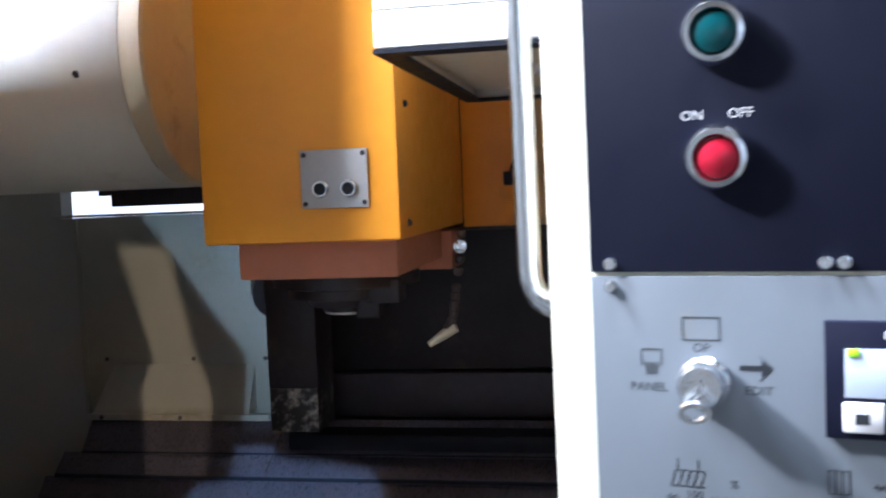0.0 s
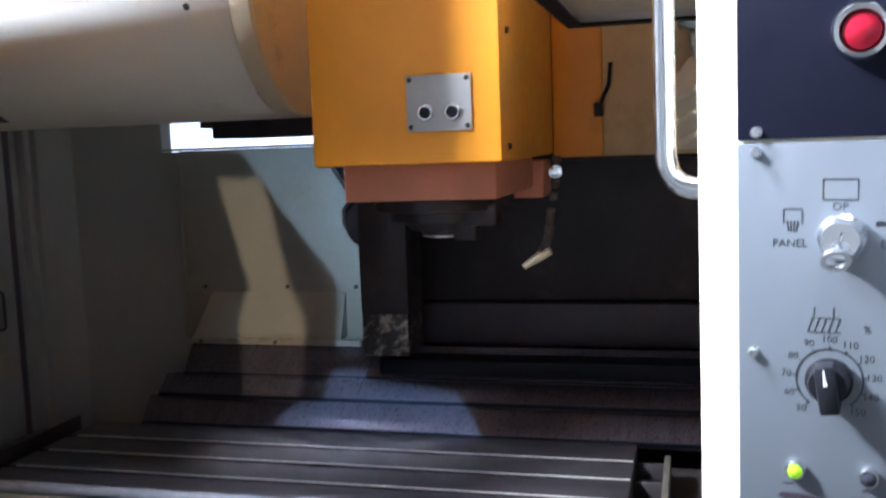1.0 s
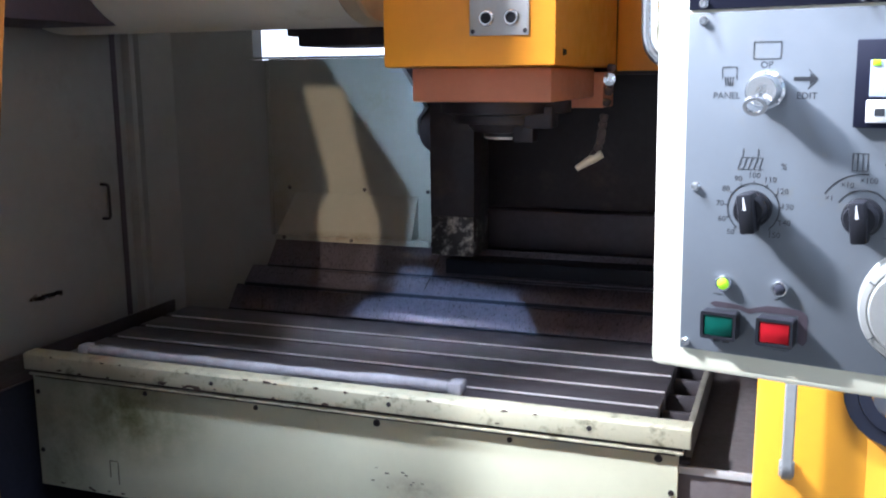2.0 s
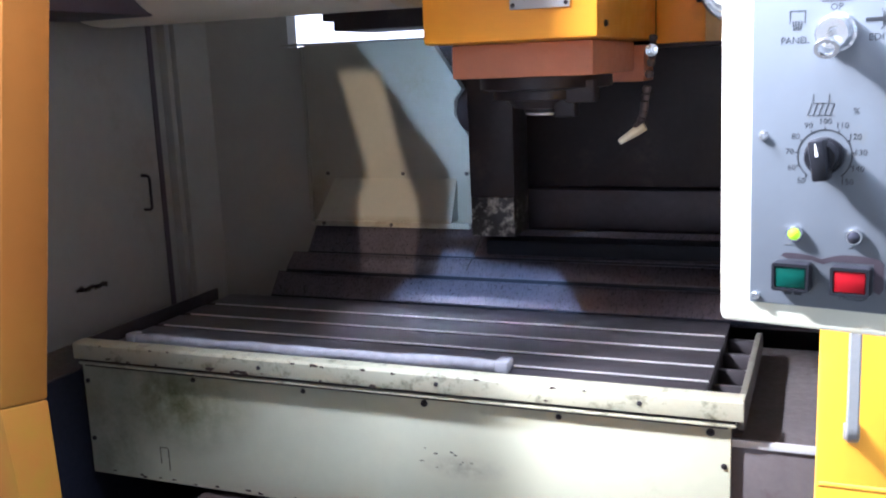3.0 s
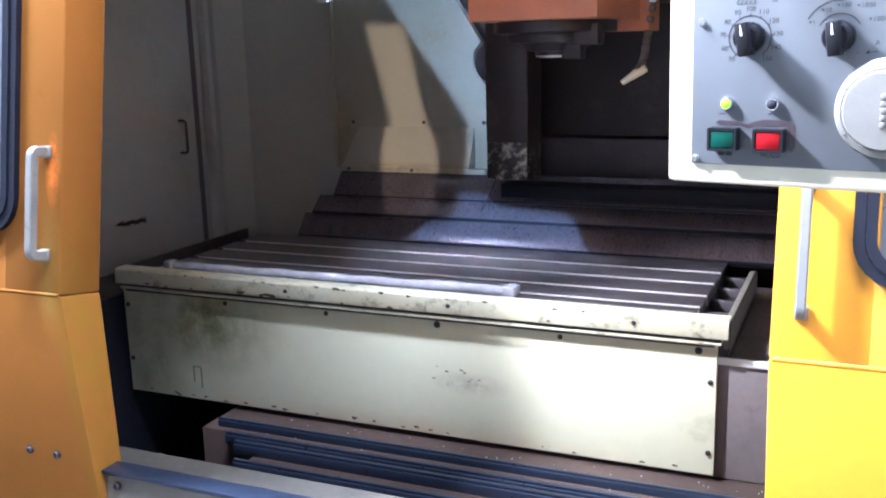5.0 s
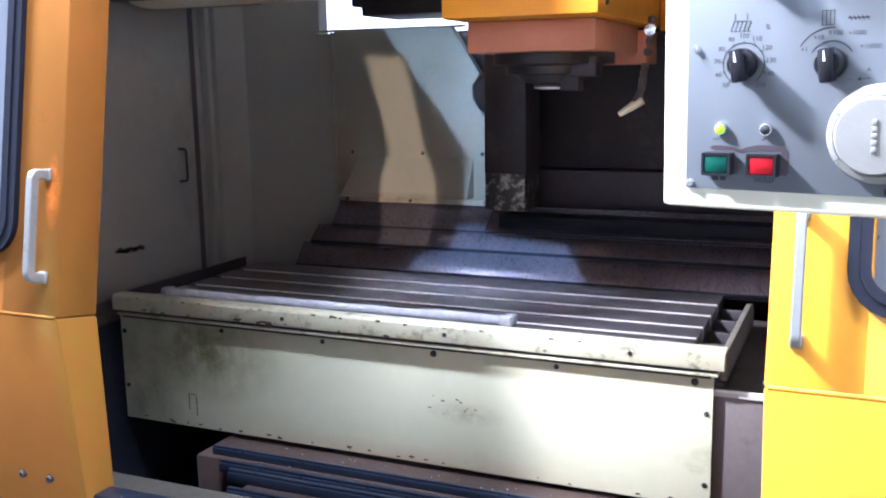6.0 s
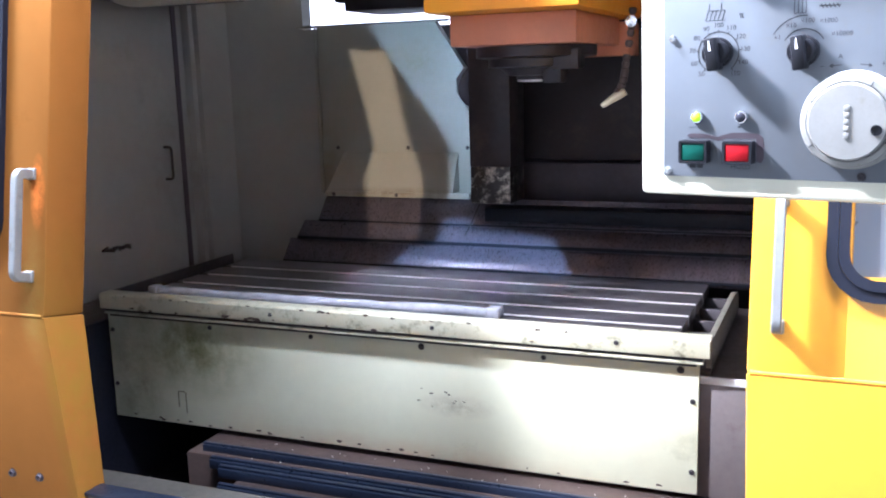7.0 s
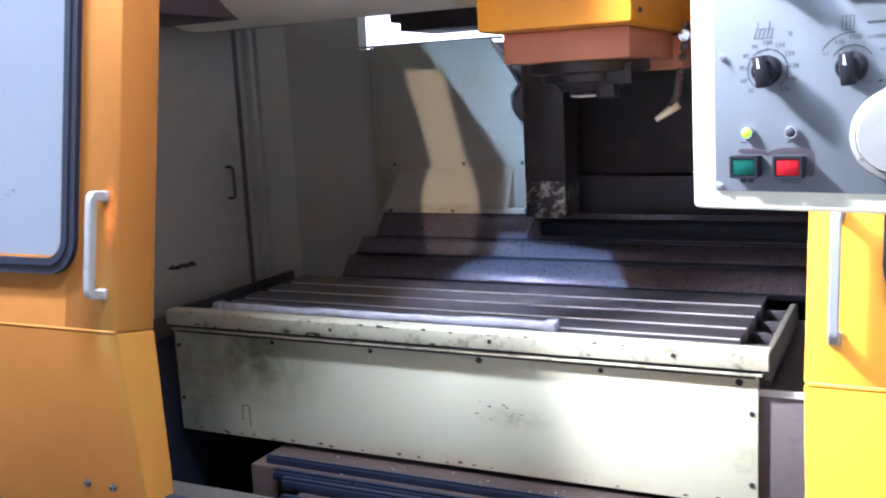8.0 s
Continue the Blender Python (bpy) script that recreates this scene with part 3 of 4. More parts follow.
# ---- table ----
DX = -0.04
tab = thing("machine_table", (-0.77 + DX, 1.2, 0.52), "steel machine table with T-slots and pale green front apron", "machine table")
TX0, TX1 = -1.44 + DX, -0.105 + DX
slots = (1.050, 1.142, 1.250, 1.358)
edges = [0.965, *slots, 1.475]
for a, b in zip(edges, edges[1:]):
    y0, y1 = a + (0.009 if a in slots else 0), b - (0.009 if b in slots else 0)
    rail = part("slot_rail", bm_of(add_box(TX0, TX1, y0, y1, 0.796, 0.822, 0.0015)), TABLE, tab)
    if a in slots:
        # pale strip carries the bright line of light along the far slot wall
        part("lit_slot_edge", bm_of(add_box(TX0 + 0.02, TX1 - 0.002, y0 - 0.0012, y0 + 0.0012, 0.8188, 0.8225, 0.0004)), BRIGHT, rail, "bare worn slot edge, pale for the light it catches")
part("table_body", box(TX0, TX1, 0.97, 1.475, 0.70, 0.795, bevel=0.003), BLACK, tab)
part("tray", bm_of(add_box(-1.49 + DX, -0.036 + DX, 0.957, 1.475, 0.755, 0.765, 0.001)), BLACK, tab, "dark chip tray round the table")
part("front_lip", prism([(0.918, 0.800), (0.918, 0.834), (0.924, 0.838), (0.958, 0.838), (0.958, 0.830), (0.928, 0.828), (0.928, 0.800)], 1.46, axes((-1.493 + DX, 0, 0), (0, 1, 0), (0, 0, 1)), 0.0012), LIP, tab, "chipped pale painted lip with bare patches")
part("lip_bead", bm_of(add_box(-1.485 + DX, -0.045 + DX, 0.922, 0.9435, 0.7860, 0.7920, 0.002)), LIP, tab)
part("lip_gap", bm_of(add_box(-1.485 + DX, -0.047 + DX, 0.928, 0.9435, 0.7922, 0.7998, 0)), BLACK, tab, "dark strip in the gap under the lip")
part("lip_gap", bm_of(add_box(-1.485 + DX, -0.060 + DX, 0.9415, 0.9435, 0.776, 0.7858, 0)), BLACK, tab, "dark line under the bead")
part("side_lip", bm_of(add_box(-1.493 + DX, -1.486 + DX, 0.96, 1.475, 0.77, 0.836, 0.002)), BLACK, tab)
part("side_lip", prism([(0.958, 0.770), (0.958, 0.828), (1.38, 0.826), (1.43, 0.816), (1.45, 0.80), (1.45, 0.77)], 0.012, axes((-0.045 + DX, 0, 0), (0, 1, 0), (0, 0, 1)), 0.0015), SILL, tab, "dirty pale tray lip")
for y in (1.016, 1.105, 1.205, 1.312, 1.42):
    part("tray_rib", bm_of(add_box(TX1 + 0.001, -0.046 + DX, y - 0.006, y + 0.006, 0.766, 0.800, 0.002)), TABLE, tab)
part("apron", box(-1.495 + DX, -0.055 + DX, 0.944, 0.956, 0.514, 0.789, bevel=0.0015), APRON, tab, "pale green enamelled apron with oil stains")
part("apron_back", box(-1.47 + DX, -0.09 + DX, 0.958, 1.475, 0.53, 0.70, bevel=0.002), BLACK, tab)
for x in (-1.188, -0.912, -0.638, -0.365, -0.090):
    screw("screw", FRONT(x + DX, 0.944, 0.767), tab, BLACK, 0.006 if abs(x + 0.638) < 0.01 or abs(x + 0.09) < 0.01 else 0.0045)
for x, z in ((-0.066, 0.705), (-0.066, 0.56), (-1.483, 0.74), (-1.483, 0.60)):
    screw("screw", FRONT(x + DX, 0.944, z), tab, BLACK, 0.0045)
for x in (-0.21, -0.60, -1.0):
    screw("screw", FRONT(x + DX, 0.918, 0.818), tab, BLACK, 0.004)

for y in (1.03, 1.13):
    part("clamp_bolt", bm_of(add_tube([(-0.098 + DX, y, 0.776), (-0.05 + DX, y + 0.01, 0.776)], 0.006, 8), add_tube([(-0.102 + DX, y - 0.001, 0.776), (-0.095 + DX, y + 0.001, 0.776)], 0.010, 6)), BRIGHT, tab, "loose steel clamp bolt in the tray")

# scratches, drips and chips on the apron
rng = random.Random(5)
for x, z, w, h in ((-1.336, 0.578, 0.0022, 0.040), (-1.314, 0.570, 0.0022, 0.052), (-1.325, 0.598, 0.020, 0.0018)):
    part("scratch", bm_of(add_box(x - w / 2, x + w / 2, 0.9432, 0.9441, z - h / 2, z + h / 2, 0.0003)), BROWN, tab, "dark scratched mark")


def chip(x, z, r):
    """A flake of bare dark steel with a ragged outline."""
    pts = [(r * rng.uniform(0.5, 1.5) * math.cos(a), 0.45 * r * rng.uniform(0.5, 1.3) * math.sin(a)) for a in (2 * math.pi * k / 9 for k in range(9))]
    return prism(pts, 0.0007, FRONT(x, 0.9443, z))


for k in range(9):
    part("chip", chip(rng.uniform(-0.70, -0.58), 0.655 + rng.uniform(-0.03, 0.03), rng.uniform(0.002, 0.005)), SILL, tab, smooth=False)
for k in range(22):
    part("chip", chip(-1.52 + 1.41 * rng.random(), 0.519 + rng.uniform(0, 0.006), rng.uniform(0.003, 0.009)), BROWN, tab, smooth=False)
for k in range(26):
    x, r = -1.51 + 1.42 * rng.random(), rng.uniform(0.003, 0.010)
    flake = chip(x, 0.0, r)
    bmesh.ops.translate(flake, vec=(0, 0.918 - 0.9443 + 0.0003, rng.choice((0.803, 0.806, 0.832, 0.834))), verts=flake.verts[:])
    part("chip", flake, BROWN, tab, smooth=False)

# clear plastic tube bag lying along the front slot rail
bag = thing("plastic_tube", (-0.93 + DX, 1.0, 0.823), "clear crumpled plastic tube lying along the table front", "packaging")
pts, rad = [], []
for i in range(41):
    t = i / 40
    pts.append((-1.365 + DX + 0.87 * t, 0.985 + 0.018 * t + 0.002 * math.sin(9 * t), 0.8358 + 0.001 * math.sin(23 * t)))
    rad.append(0.0125 + 0.0012 * math.sin(17 * t) + 0.0009 * math.sin(41 * t))
part("sleeve", tube(pts, rad, 14), PLASTIC, bag)
part("crimped_end", bm_of(add_box(-0.505 + DX, -0.475 + DX, 0.982, 1.024, 0.826, 0.852, 0.006)), PLASTIC, bag)
part("crimped_end", bm_of(add_box(-1.385 + DX, -1.36 + DX, 0.968, 1.002, 0.826, 0.852, 0.006)), PLASTIC, bag)

# ---- column ----
col = thing("column_cover", (-1.05, 1.66, 0.99), "pale enamelled column cover with a sloping skirt", "column cover")
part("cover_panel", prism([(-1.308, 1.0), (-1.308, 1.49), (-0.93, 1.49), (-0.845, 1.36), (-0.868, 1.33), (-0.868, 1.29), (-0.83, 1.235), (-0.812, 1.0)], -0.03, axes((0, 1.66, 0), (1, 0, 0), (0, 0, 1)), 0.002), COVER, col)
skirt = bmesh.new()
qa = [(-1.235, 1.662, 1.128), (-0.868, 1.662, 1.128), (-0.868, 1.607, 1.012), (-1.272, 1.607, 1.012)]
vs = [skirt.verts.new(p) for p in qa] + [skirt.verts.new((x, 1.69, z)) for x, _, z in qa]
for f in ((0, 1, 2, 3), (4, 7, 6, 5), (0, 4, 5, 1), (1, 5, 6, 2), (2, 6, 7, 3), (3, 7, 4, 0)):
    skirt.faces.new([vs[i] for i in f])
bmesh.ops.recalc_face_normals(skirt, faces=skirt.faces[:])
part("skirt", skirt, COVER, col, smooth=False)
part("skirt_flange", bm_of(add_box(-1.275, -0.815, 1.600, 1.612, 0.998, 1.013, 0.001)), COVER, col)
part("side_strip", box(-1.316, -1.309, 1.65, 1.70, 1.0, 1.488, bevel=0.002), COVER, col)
for x, z, y in ((-1.256, 1.137, 1.66), (-1.025, 1.137, 1.66), (-0.84, 1.137, 1.66), (-1.245, 1.005, 1.60), (-1.04, 1.005, 1.60)):
    screw("screw", FRONT(x, y, z), col, BLACK, 0.0045)
top = thing("rear_opening_frame", (-1.17, 1.7, 1.5), "frame of the bright rear opening with a dark bracket", "opening frame")
part("frame_rail", bm_of(add_box(-1.386, -0.90, 1.672, 1.70, 1.491, 1.497, 0.001)), COVER, top)
part("bracket", bm_of(add_box(-1.10, -0.72, 1.45, 1.665, 1.515, 1.62, 0.004), add_box(-1.13, -1.09, 1.45, 1.665, 1.54, 1.62, 0.003)), BLACK, top, "dark steel bracket")

slide = thing("column_slide", (-0.3, 1.75, 0.3), "dark oily column slide covers", "column slide")
part("slide_cover", box(-0.80, 0.58, 1.70, 1.79, 1.10, 2.2, bevel=0.004), BLACK, slide)
part("slide_cover", box(-0.80, 0.58, 1.675, 1.79, 0.99, 1.095, bevel=0.004), PLUM, slide)
part("slide_foot", box(-0.745, 0.58, 1.53, 1.79, 0.948, 0.986, bevel=0.004), RUBBER, slide)

# ---- spindle head ----
head = thing("spindle_head", (-0.45, 1.1, 1.4), "yellow spindle head cover with salmon casting below", "spindle head")
part("head_cover", box(-0.606, -0.302, 0.846, 1.405, 1.455, 2.2, bevel=0.006), YELLOW, head)
part("side_panel", box(-0.3015, -0.200, 1.405, 1.43, 1.448, 2.2, bevel=0.003), YELLOW, head)
part("side_panel", prism([(-0.2, 1.408), (0.05, 1.39), (0.05, 1.42), (-0.2, 1.43)], 0.75, pose(0, 0, 1.448), 0.002), TAN, head, "tan rear guard panel")
part("rear_guard", box(-0.60, 0.05, 1.43, 1.60, 1.44, 2.2, bevel=0.004), BLACK, head)
part("cable", tube(bend([(-0.183, 1.398, 1.635), (-0.186, 1.392, 1.59), (-0.20, 1.396, 1.565), (-0.205, 1.396, 1.535)], 0.01), 0.004, 8), RUBBER, head, "short black hanging cable")
part("cable_lug", bm_of(add_box(-0.217, -0.198, 1.388, 1.402, 1.528, 1.556, 0.003)), KNOB, head, "black cable lug")
screw("screw", axes((-0.302, 0.90, 1.655), (0, 1, 0), (0, 0, 1)), head, BLACK, 0.005)
screw("screw", axes((-0.302, 0.90, 1.478), (0, 1, 0), (0, 0, 1)), head, BLACK, 0.005)
part("salmon_casting", bm_of(add_box(-0.587, -0.329, 0.93, 1.30, 1.394, 1.454, 0.004)), SALMON, head, "salmon painted cast block")
part("salmon_flange", bm_of(add_box(-0.60, -0.31, 1.305, 1.42, 1.372, 1.446, 0.003)), SALMON, head, "salmon painted flange")
part("spindle_nose", lathe([(0.125, 1.393), (0.125, 1.372), (0.10, 1.368), (0.10, 1.352), (0.075, 1.350), (0.060, 1.335), (0.042, 1.333), (0.042, 1.326), (0.02, 1.326), (0.02, 1.345), (0, 1.345)], pose(-0.455, 1.08, 0), 40), BLACK, head, "dark oily spindle nose")
part("spindle_ring", lathe([(0.040, 1.3325), (0.040, 1.3225), (0.030, 1.3205), (0.024, 1.3225), (0.024, 1.33)], pose(-0.455, 1.08, 0), 32), BRIGHT, head, "bright steel spindle ring")
part("drive_key", bm_of(add_box(-0.425, -0.385, 1.02, 1.06, 1.318, 1.372, 0.004), add_box(-0.40, -0.345, 1.0, 1.05, 1.345, 1.385, 0.004)), BLACK, head, "dark clamp block")
plate = part("connector_plate", bm_of(add_box(-0.4475, -0.3465, 0.841, 0.846, 1.505, 1.590, 0.0015)), ALU, head, "brushed aluminium connector plate")
for x in (-0.4175, -0.375):
    sock = part("socket", lathe([(0.013, 0), (0.013, 0.004), (0.011, 0.006), (0.009, 0.006), (0.009, 0.001), (0, 0.001)], FRONT(x, 0.841, 1.533), 24), CHROME, plate, "chrome round socket")
    part("socket_core", lathe([(0.0088, 0.0045), (0.004, 0.005), (0, 0.0035)], FRONT(x, 0.841, 1.533), 20), KNOB, plate, "black socket insert")
for x in (-0.4415, -0.3525):
    for z in (1.512, 1.583):
        screw("screw", FRONT(x, 0.841, z), plate, BLACK, 0.003)

arm = thing("tool_changer_arm", (-0.71, 1.48, 1.0), "black changer arm housing, paint worn off at its foot", "changer arm")
part("arm_housing", bm_of(add_box(-0.766, -0.651, 1.482, 1.60, 1.10, 1.46, 0.005), add_lathe([(0.0, 0.0), (0.050, 0.0), (0.055, 0.006), (0.055, 0.07), (0, 0.09)], axes((-0.757, 1.60, 1.305), (1, 0, 0), (0, 0, 1)), 28)), BLACK, arm)
part("arm_foot", bm_of(add_box(-0.764, -0.653, 1.480, 1.60, 1.004, 1.102, 0.004)), WORN, arm, "scratched foot showing bare metal")
part("wire", tube([(-0.742, 1.49, 1.004), (-0.756, 1.47, 0.96), (-0.775, 1.46, 0.92)], 0.002, 6), BLACK, arm)

hose = thing("coolant_hose", (-0.26, 1.047, 1.27), "segmented coolant hose with an ivory nozzle", "coolant hose")
hp = bend([(-0.248, 1.047, 1.452), (-0.250, 1.047, 1.42), (-0.262, 1.047, 1.35), (-0.266, 1.047, 1.31), (-0.285, 1.047, 1.285)], 0.02, 4)
part("fitting", lathe([(0.011, 0), (0.011, 0.006), (0.005, 0.007), (0.005, 0.001), (0, 0.001)], FRONT(-0.248, 1.036, 1.432), 16), CHROME, hose, "chrome pipe fitting")
line = [Vector(p) for p in hp]
for i in range(13):
    t = i / 12 * (len(line) - 1)
    k = min(int(t), len(line) - 2)
    p = line[k].lerp(line[k + 1], t - k)
    d = (line[k + 1] - line[k]).normalized()
    m = Matrix.Translation(p) @ d.to_track_quat("Z", "Y").to_matrix().to_4x4()
    part("hose_segment", lathe([(0.0045, -0.007), (0.0075, -0.005), (0.008, 0.0), (0.006, 0.005), (0.0045, 0.007)], m, 10), HOSE, hose)
part("nozzle", tube([(-0.262, 1.047, 1.298), (-0.280, 1.046, 1.288), (-0.308, 1.044, 1.270)], [0.008, 0.009, 0.0055], 12), NOZZLE, hose, "ivory plastic nozzle")

# tool magazine drum
drum = thing("tool_magazine_drum", (-1.1, 1.31, 1.55), "ivory tool magazine drum with round end cap", "tool magazine")
dm = axes((-1.712, 1.31, 1.80), (0, 1, 0), (0, 0, 1))
part("drum_shell", lathe([(0, 0), (0.22, 0), (0.248, 0.02), (0.25, 0.04), (0.25, 0.862), (0.248, 0.866)], dm, 72), DRUM, drum)
part("end_cap", lathe([(0.248, 0.867), (0.25, 0.870), (0.25, 0.907), (0.244, 0.912), (0, 0.912)], dm, 72), CAP, drum, "cream end cap")
screw("screw", axes((-0.93, 1.066, 1.755), (1, 0, 0), (0, 0, 1)), drum, BLACK, 0.006)

# work light box beside the head
wl = thing("work_light", (-0.05, 0.64, 1.65), "white work light box with cream reflector underneath", "work light")
part("housing", box(-0.206, 0.20, 0.36, 0.90, 1.69, 1.74, bevel=0.003), WHITE, wl)
for x0, x1, y0, y1 in ((-0.206, 0.20, 0.36, 0.372), (-0.206, -0.194, 0.3725, 0.90), (-0.1935, 0.20, 0.888, 0.90)):
    part("skirt", box(x0, x1, y0, y1, 1.656, 1.6895, bevel=0.002), WHITE, wl)
part("rim", bm_of(add_ring([(-0.207, 0.359), (0.201, 0.359), (0.201, 0.901), (-0.207, 0.901)], [(-0.185, 0.39), (0.185, 0.39), (0.185, 0.875), (-0.185, 0.875)], 0.004, pose(0, 0, 1.651))), RUBBER, wl, "dark rim strip", smooth=False)
part("reflector", bm_of(add_box(-0.192, 0.19, 0.374, 0.886, 1.666, 1.688, 0.002)), REFLECTOR, wl, "cream reflector sheet")
part("tube", tube([(-0.1, 0.63, 1.662), (0.15, 0.63, 1.662)], 0.007, 12), WHITE, wl, "unlit white lamp tube")

bracket = thing("guard_bracket", (-0.05, 1.2, 1.46), "cream angled sheet guard bracket behind the pendant", "bracket")
part("web", prism([(-0.08, 1.46), (0.06, 1.46), (0.06, 1.64), (-0.03, 1.62), (-0.075, 1.56)], 0.012, axes((0, 1.2, 0), (1, 0, 0), (0, 0, 1)), 0.002), CREAM, bracket)
for z in (1.485, 1.525, 1.565):
    part("rib", bm_of(add_box(-0.05, 0.05, -0.014, 0.0, -0.005, 0.005, 0.0015, pose(-0.02, 1.188, z, 0, -28, 0))), CREAM, bracket)
part("pulley", lathe([(0.03, 0), (0.034, 0.004), (0.034, 0.012), (0.024, 0.016), (0.024, 0.024), (0.034, 0.028), (0.034, 0.036), (0.012, 0.04), (0.012, 0.03), (0, 0.03)], FRONT(-0.02, 1.19, 1.70), 28), PIPE, bracket, "grey-green round fitting")
part("pipe", tube([(-0.02, 1.185, 1.665), (-0.018, 1.18, 1.64), (-0.005, 1.18, 1.61)], 0.012, 10), PIPE, bracket)
part("stand_off", box(-0.05, 0.01, 1.19, 1.39, 1.69, 1.71, bevel=0.002), PIPE, bracket)
part("post", box(0.02, 0.05, 1.2, 1.388, 1.46, 1.62, bevel=0.002), CREAM, bracket)

# ---- control pendant ----
PM = axes((0, 0, 1.25), (0.978, -0.208, 0), (0, -0.03, 1))
pend = thing("control_pendant", PM, "cream control pendant with navy and blue-grey panels", "control panel")
part("case", bm_of(add_box(-0.027, 0.42, -0.0225, 0.56, -0.15, 0.0, 0.005)), CREAM, pend, local=True)
lower = part("lower_panel", bm_of(add_box(-0.004, 0.40, -0.005, 0.2305, 0.0, 0.0025, 0.0006)), PLATE, pend, "blue-grey enamelled switch panel", local=True)
upper = part("upper_panel", bm_of(add_box(-0.004, 0.40, 0.2325, 0.54, 0.0, 0.0025, 0.0006)), NAVY, pend, "navy enamelled lamp panel", local=True)
part("side_bracket", bm_of(add_box(-0.036, -0.027, 0.225, 0.32, -0.13, -0.09, 0.002)), CREAM, pend, local=True)
part("side_bracket", bm_of(add_box(-0.034, -0.027, -0.02, 0.06, -0.13, -0.09, 0.002)), CREAM, pend, local=True)
part("grab_handle", tube(bend([(-0.027, 0.197, -0.10), (-0.068, 0.197, -0.10), (-0.068, 0.52, -0.10), (-0.027, 0.52, -0.10)], 0.025), 0.0075, 16), CHROME, pend, "polished round grab handle", local=True)
F = 0.0025
for u, v, par in ((0.0, 0.0, lower), (0.004, 0.113, lower), (0.006, 0.2255, lower), (0.006, 0.2365, upper), (0.105, 0.2365, upper), (0.113, 0.2365, upper)):
    screw("screw", pose(u, v, F), par, CHROME, 0.0026)
screw("screw", pose(0.160, -0.0005, F), lower, BLACK, 0.0028)


def selector(u, v, turn):
    k = part("selector_knob", bm_of(add_lathe([(0.0125, 0), (0.0125, 0.003), (0.0105, 0.004), (0.0105, 0.012), (0.0095, 0.0135), (0, 0.0135)], pose(u, v, F), 28), add_box(-0.0052, 0.0052, -0.0145, 0.0125, 0.006, 0.021, 0.002, pose(u, v, F, 0, 0, turn))), KNOB, pend, "black selector knob", local=True)
    part("pointer", bm_of(add_prism([(-0.0003, 0.0105), (0.0003, 0.0105), (0.0011, 0.002), (-0.0011, 0.002)], 0.0004, pose(u, v, F + 0.0208, 0, 0, turn))), PALE_INK, k, "white pointer mark", local=True)
    return k


def arc(u, v, r, a0, a1, w=0.0004):
    n = 28
    def pt(rr, i):
        a = radians(a0 + (a1 - a0) * i / n)
        return (u + rr * math.cos(a), v + rr * math.sin(a))
    return add_prism([pt(r + w, i) for i in range(n + 1)] + [pt(r - w, i) for i in range(n, -1, -1)], 0.00015, pose(0, 0, F))


K1, K2 = (0.044, 0.100), (0.113, 0.099)
selector(*K1, 8)
selector(*K2, 6)
part("dial_scale", bm_of(arc(*K1, 0.0172, -50, 230)), INK, lower, local=True)
part("dial_scale", bm_of(arc(*K2, 0.0172, 30, 150)), INK, lower, local=True)
part("dial_scale", bm_of(arc(K2[0], K2[1], 0.0275, 85, 150)), INK, lower, local=True)
for i, s in enumerate(("50", "60", "70", "80", "90", "100", "110", "120", "130", "140", "150")):
    a = radians(230 - 28 * i)
    text("dial_number", s, 0.0056, pose(K1[0] + 0.0225 * math.cos(a), K1[1] + 0.0225 * math.sin(a), F), INK, lower)
    part("dial_tick", bm_of(add_box(0.0165, 0.0190, -0.0003, 0.0003, 0, 0.0002, 0, pose(K1[0], K1[1], F, 0, 0, math.degrees(a)))), INK, lower, local=True)
for s, a, r in (("\u00d71", 152, 0.0235), ("\u00d710", 117, 0.0225), ("\u00d7100", 84, 0.0235), ("\u00d71000", 51, 0.0290), ("\u00d710000", 23, 0.0310)):
    text("dial_number", s, 0.0052, pose(K2[0] + r * math.cos(radians(a)), K2[1] + r * math.sin(radians(a)), F), INK, lower)
text("dial_unit", "%", 0.006, pose(0.063, 0.129, F), INK, lower)


def icon(name, *adders):
    return part(name, bm_of(*adders), INK, lower, local=True)


def bar(u, v, w, h, turn=0.0):
    return add_box(-w / 2, w / 2, -h / 2, h / 2, 0, 0.00015, 0, pose(u, v, F, 0, 0, turn))


icon("feed_symbol", *[bar(0.034 + 0.0035 * i, 0.1305, 0.0005, 0.0085, -18) for i in range(5)], bar(0.0415, 0.1265, 0.016, 0.0004), bar(0.0415, 0.1345, 0.014, 0.0004), bar(0.036, 0.138, 0.0005, 0.005), bar(0.046, 0.138, 0.0005, 0.005))
icon("axis_symbol", *[bar(0.105 + 0.003 * i, 0.134 + 0.0004 * (i % 2), 0.0006, 0.0115) for i in range(4)], bar(0.1095, 0.1395, 0.009, 0.0005), bar(0.1095, 0.1285, 0.009, 0.0005))
icon("step_symbol", bar(0.132, 0.133, 0.016, 0.0009), *[bar(0.126 + 0.003 * i, 0.133, 0.0009, 0.0035, 30) for i in range(5)])
icon("screen_symbol", *[bar(0.049, 0.205 + s * 0.0055, 0.0175, 0.0005) for s in (-1, 1)], *[bar(0.049 + s * 0.0087, 0.205, 0.0005, 0.011) for s in (-1, 1)])
icon("hand_symbol", *[bar(0.025 + s * 0.0048, 0.1905, 0.0005, 0.008) for s in (-1, 1)], bar(0.025, 0.1945, 0.0095, 0.0005), *[bar(0.0225 + 0.0016 * i, 0.185, 0.0007, 0.006, 8 - 5 * i) for i in range(4)])
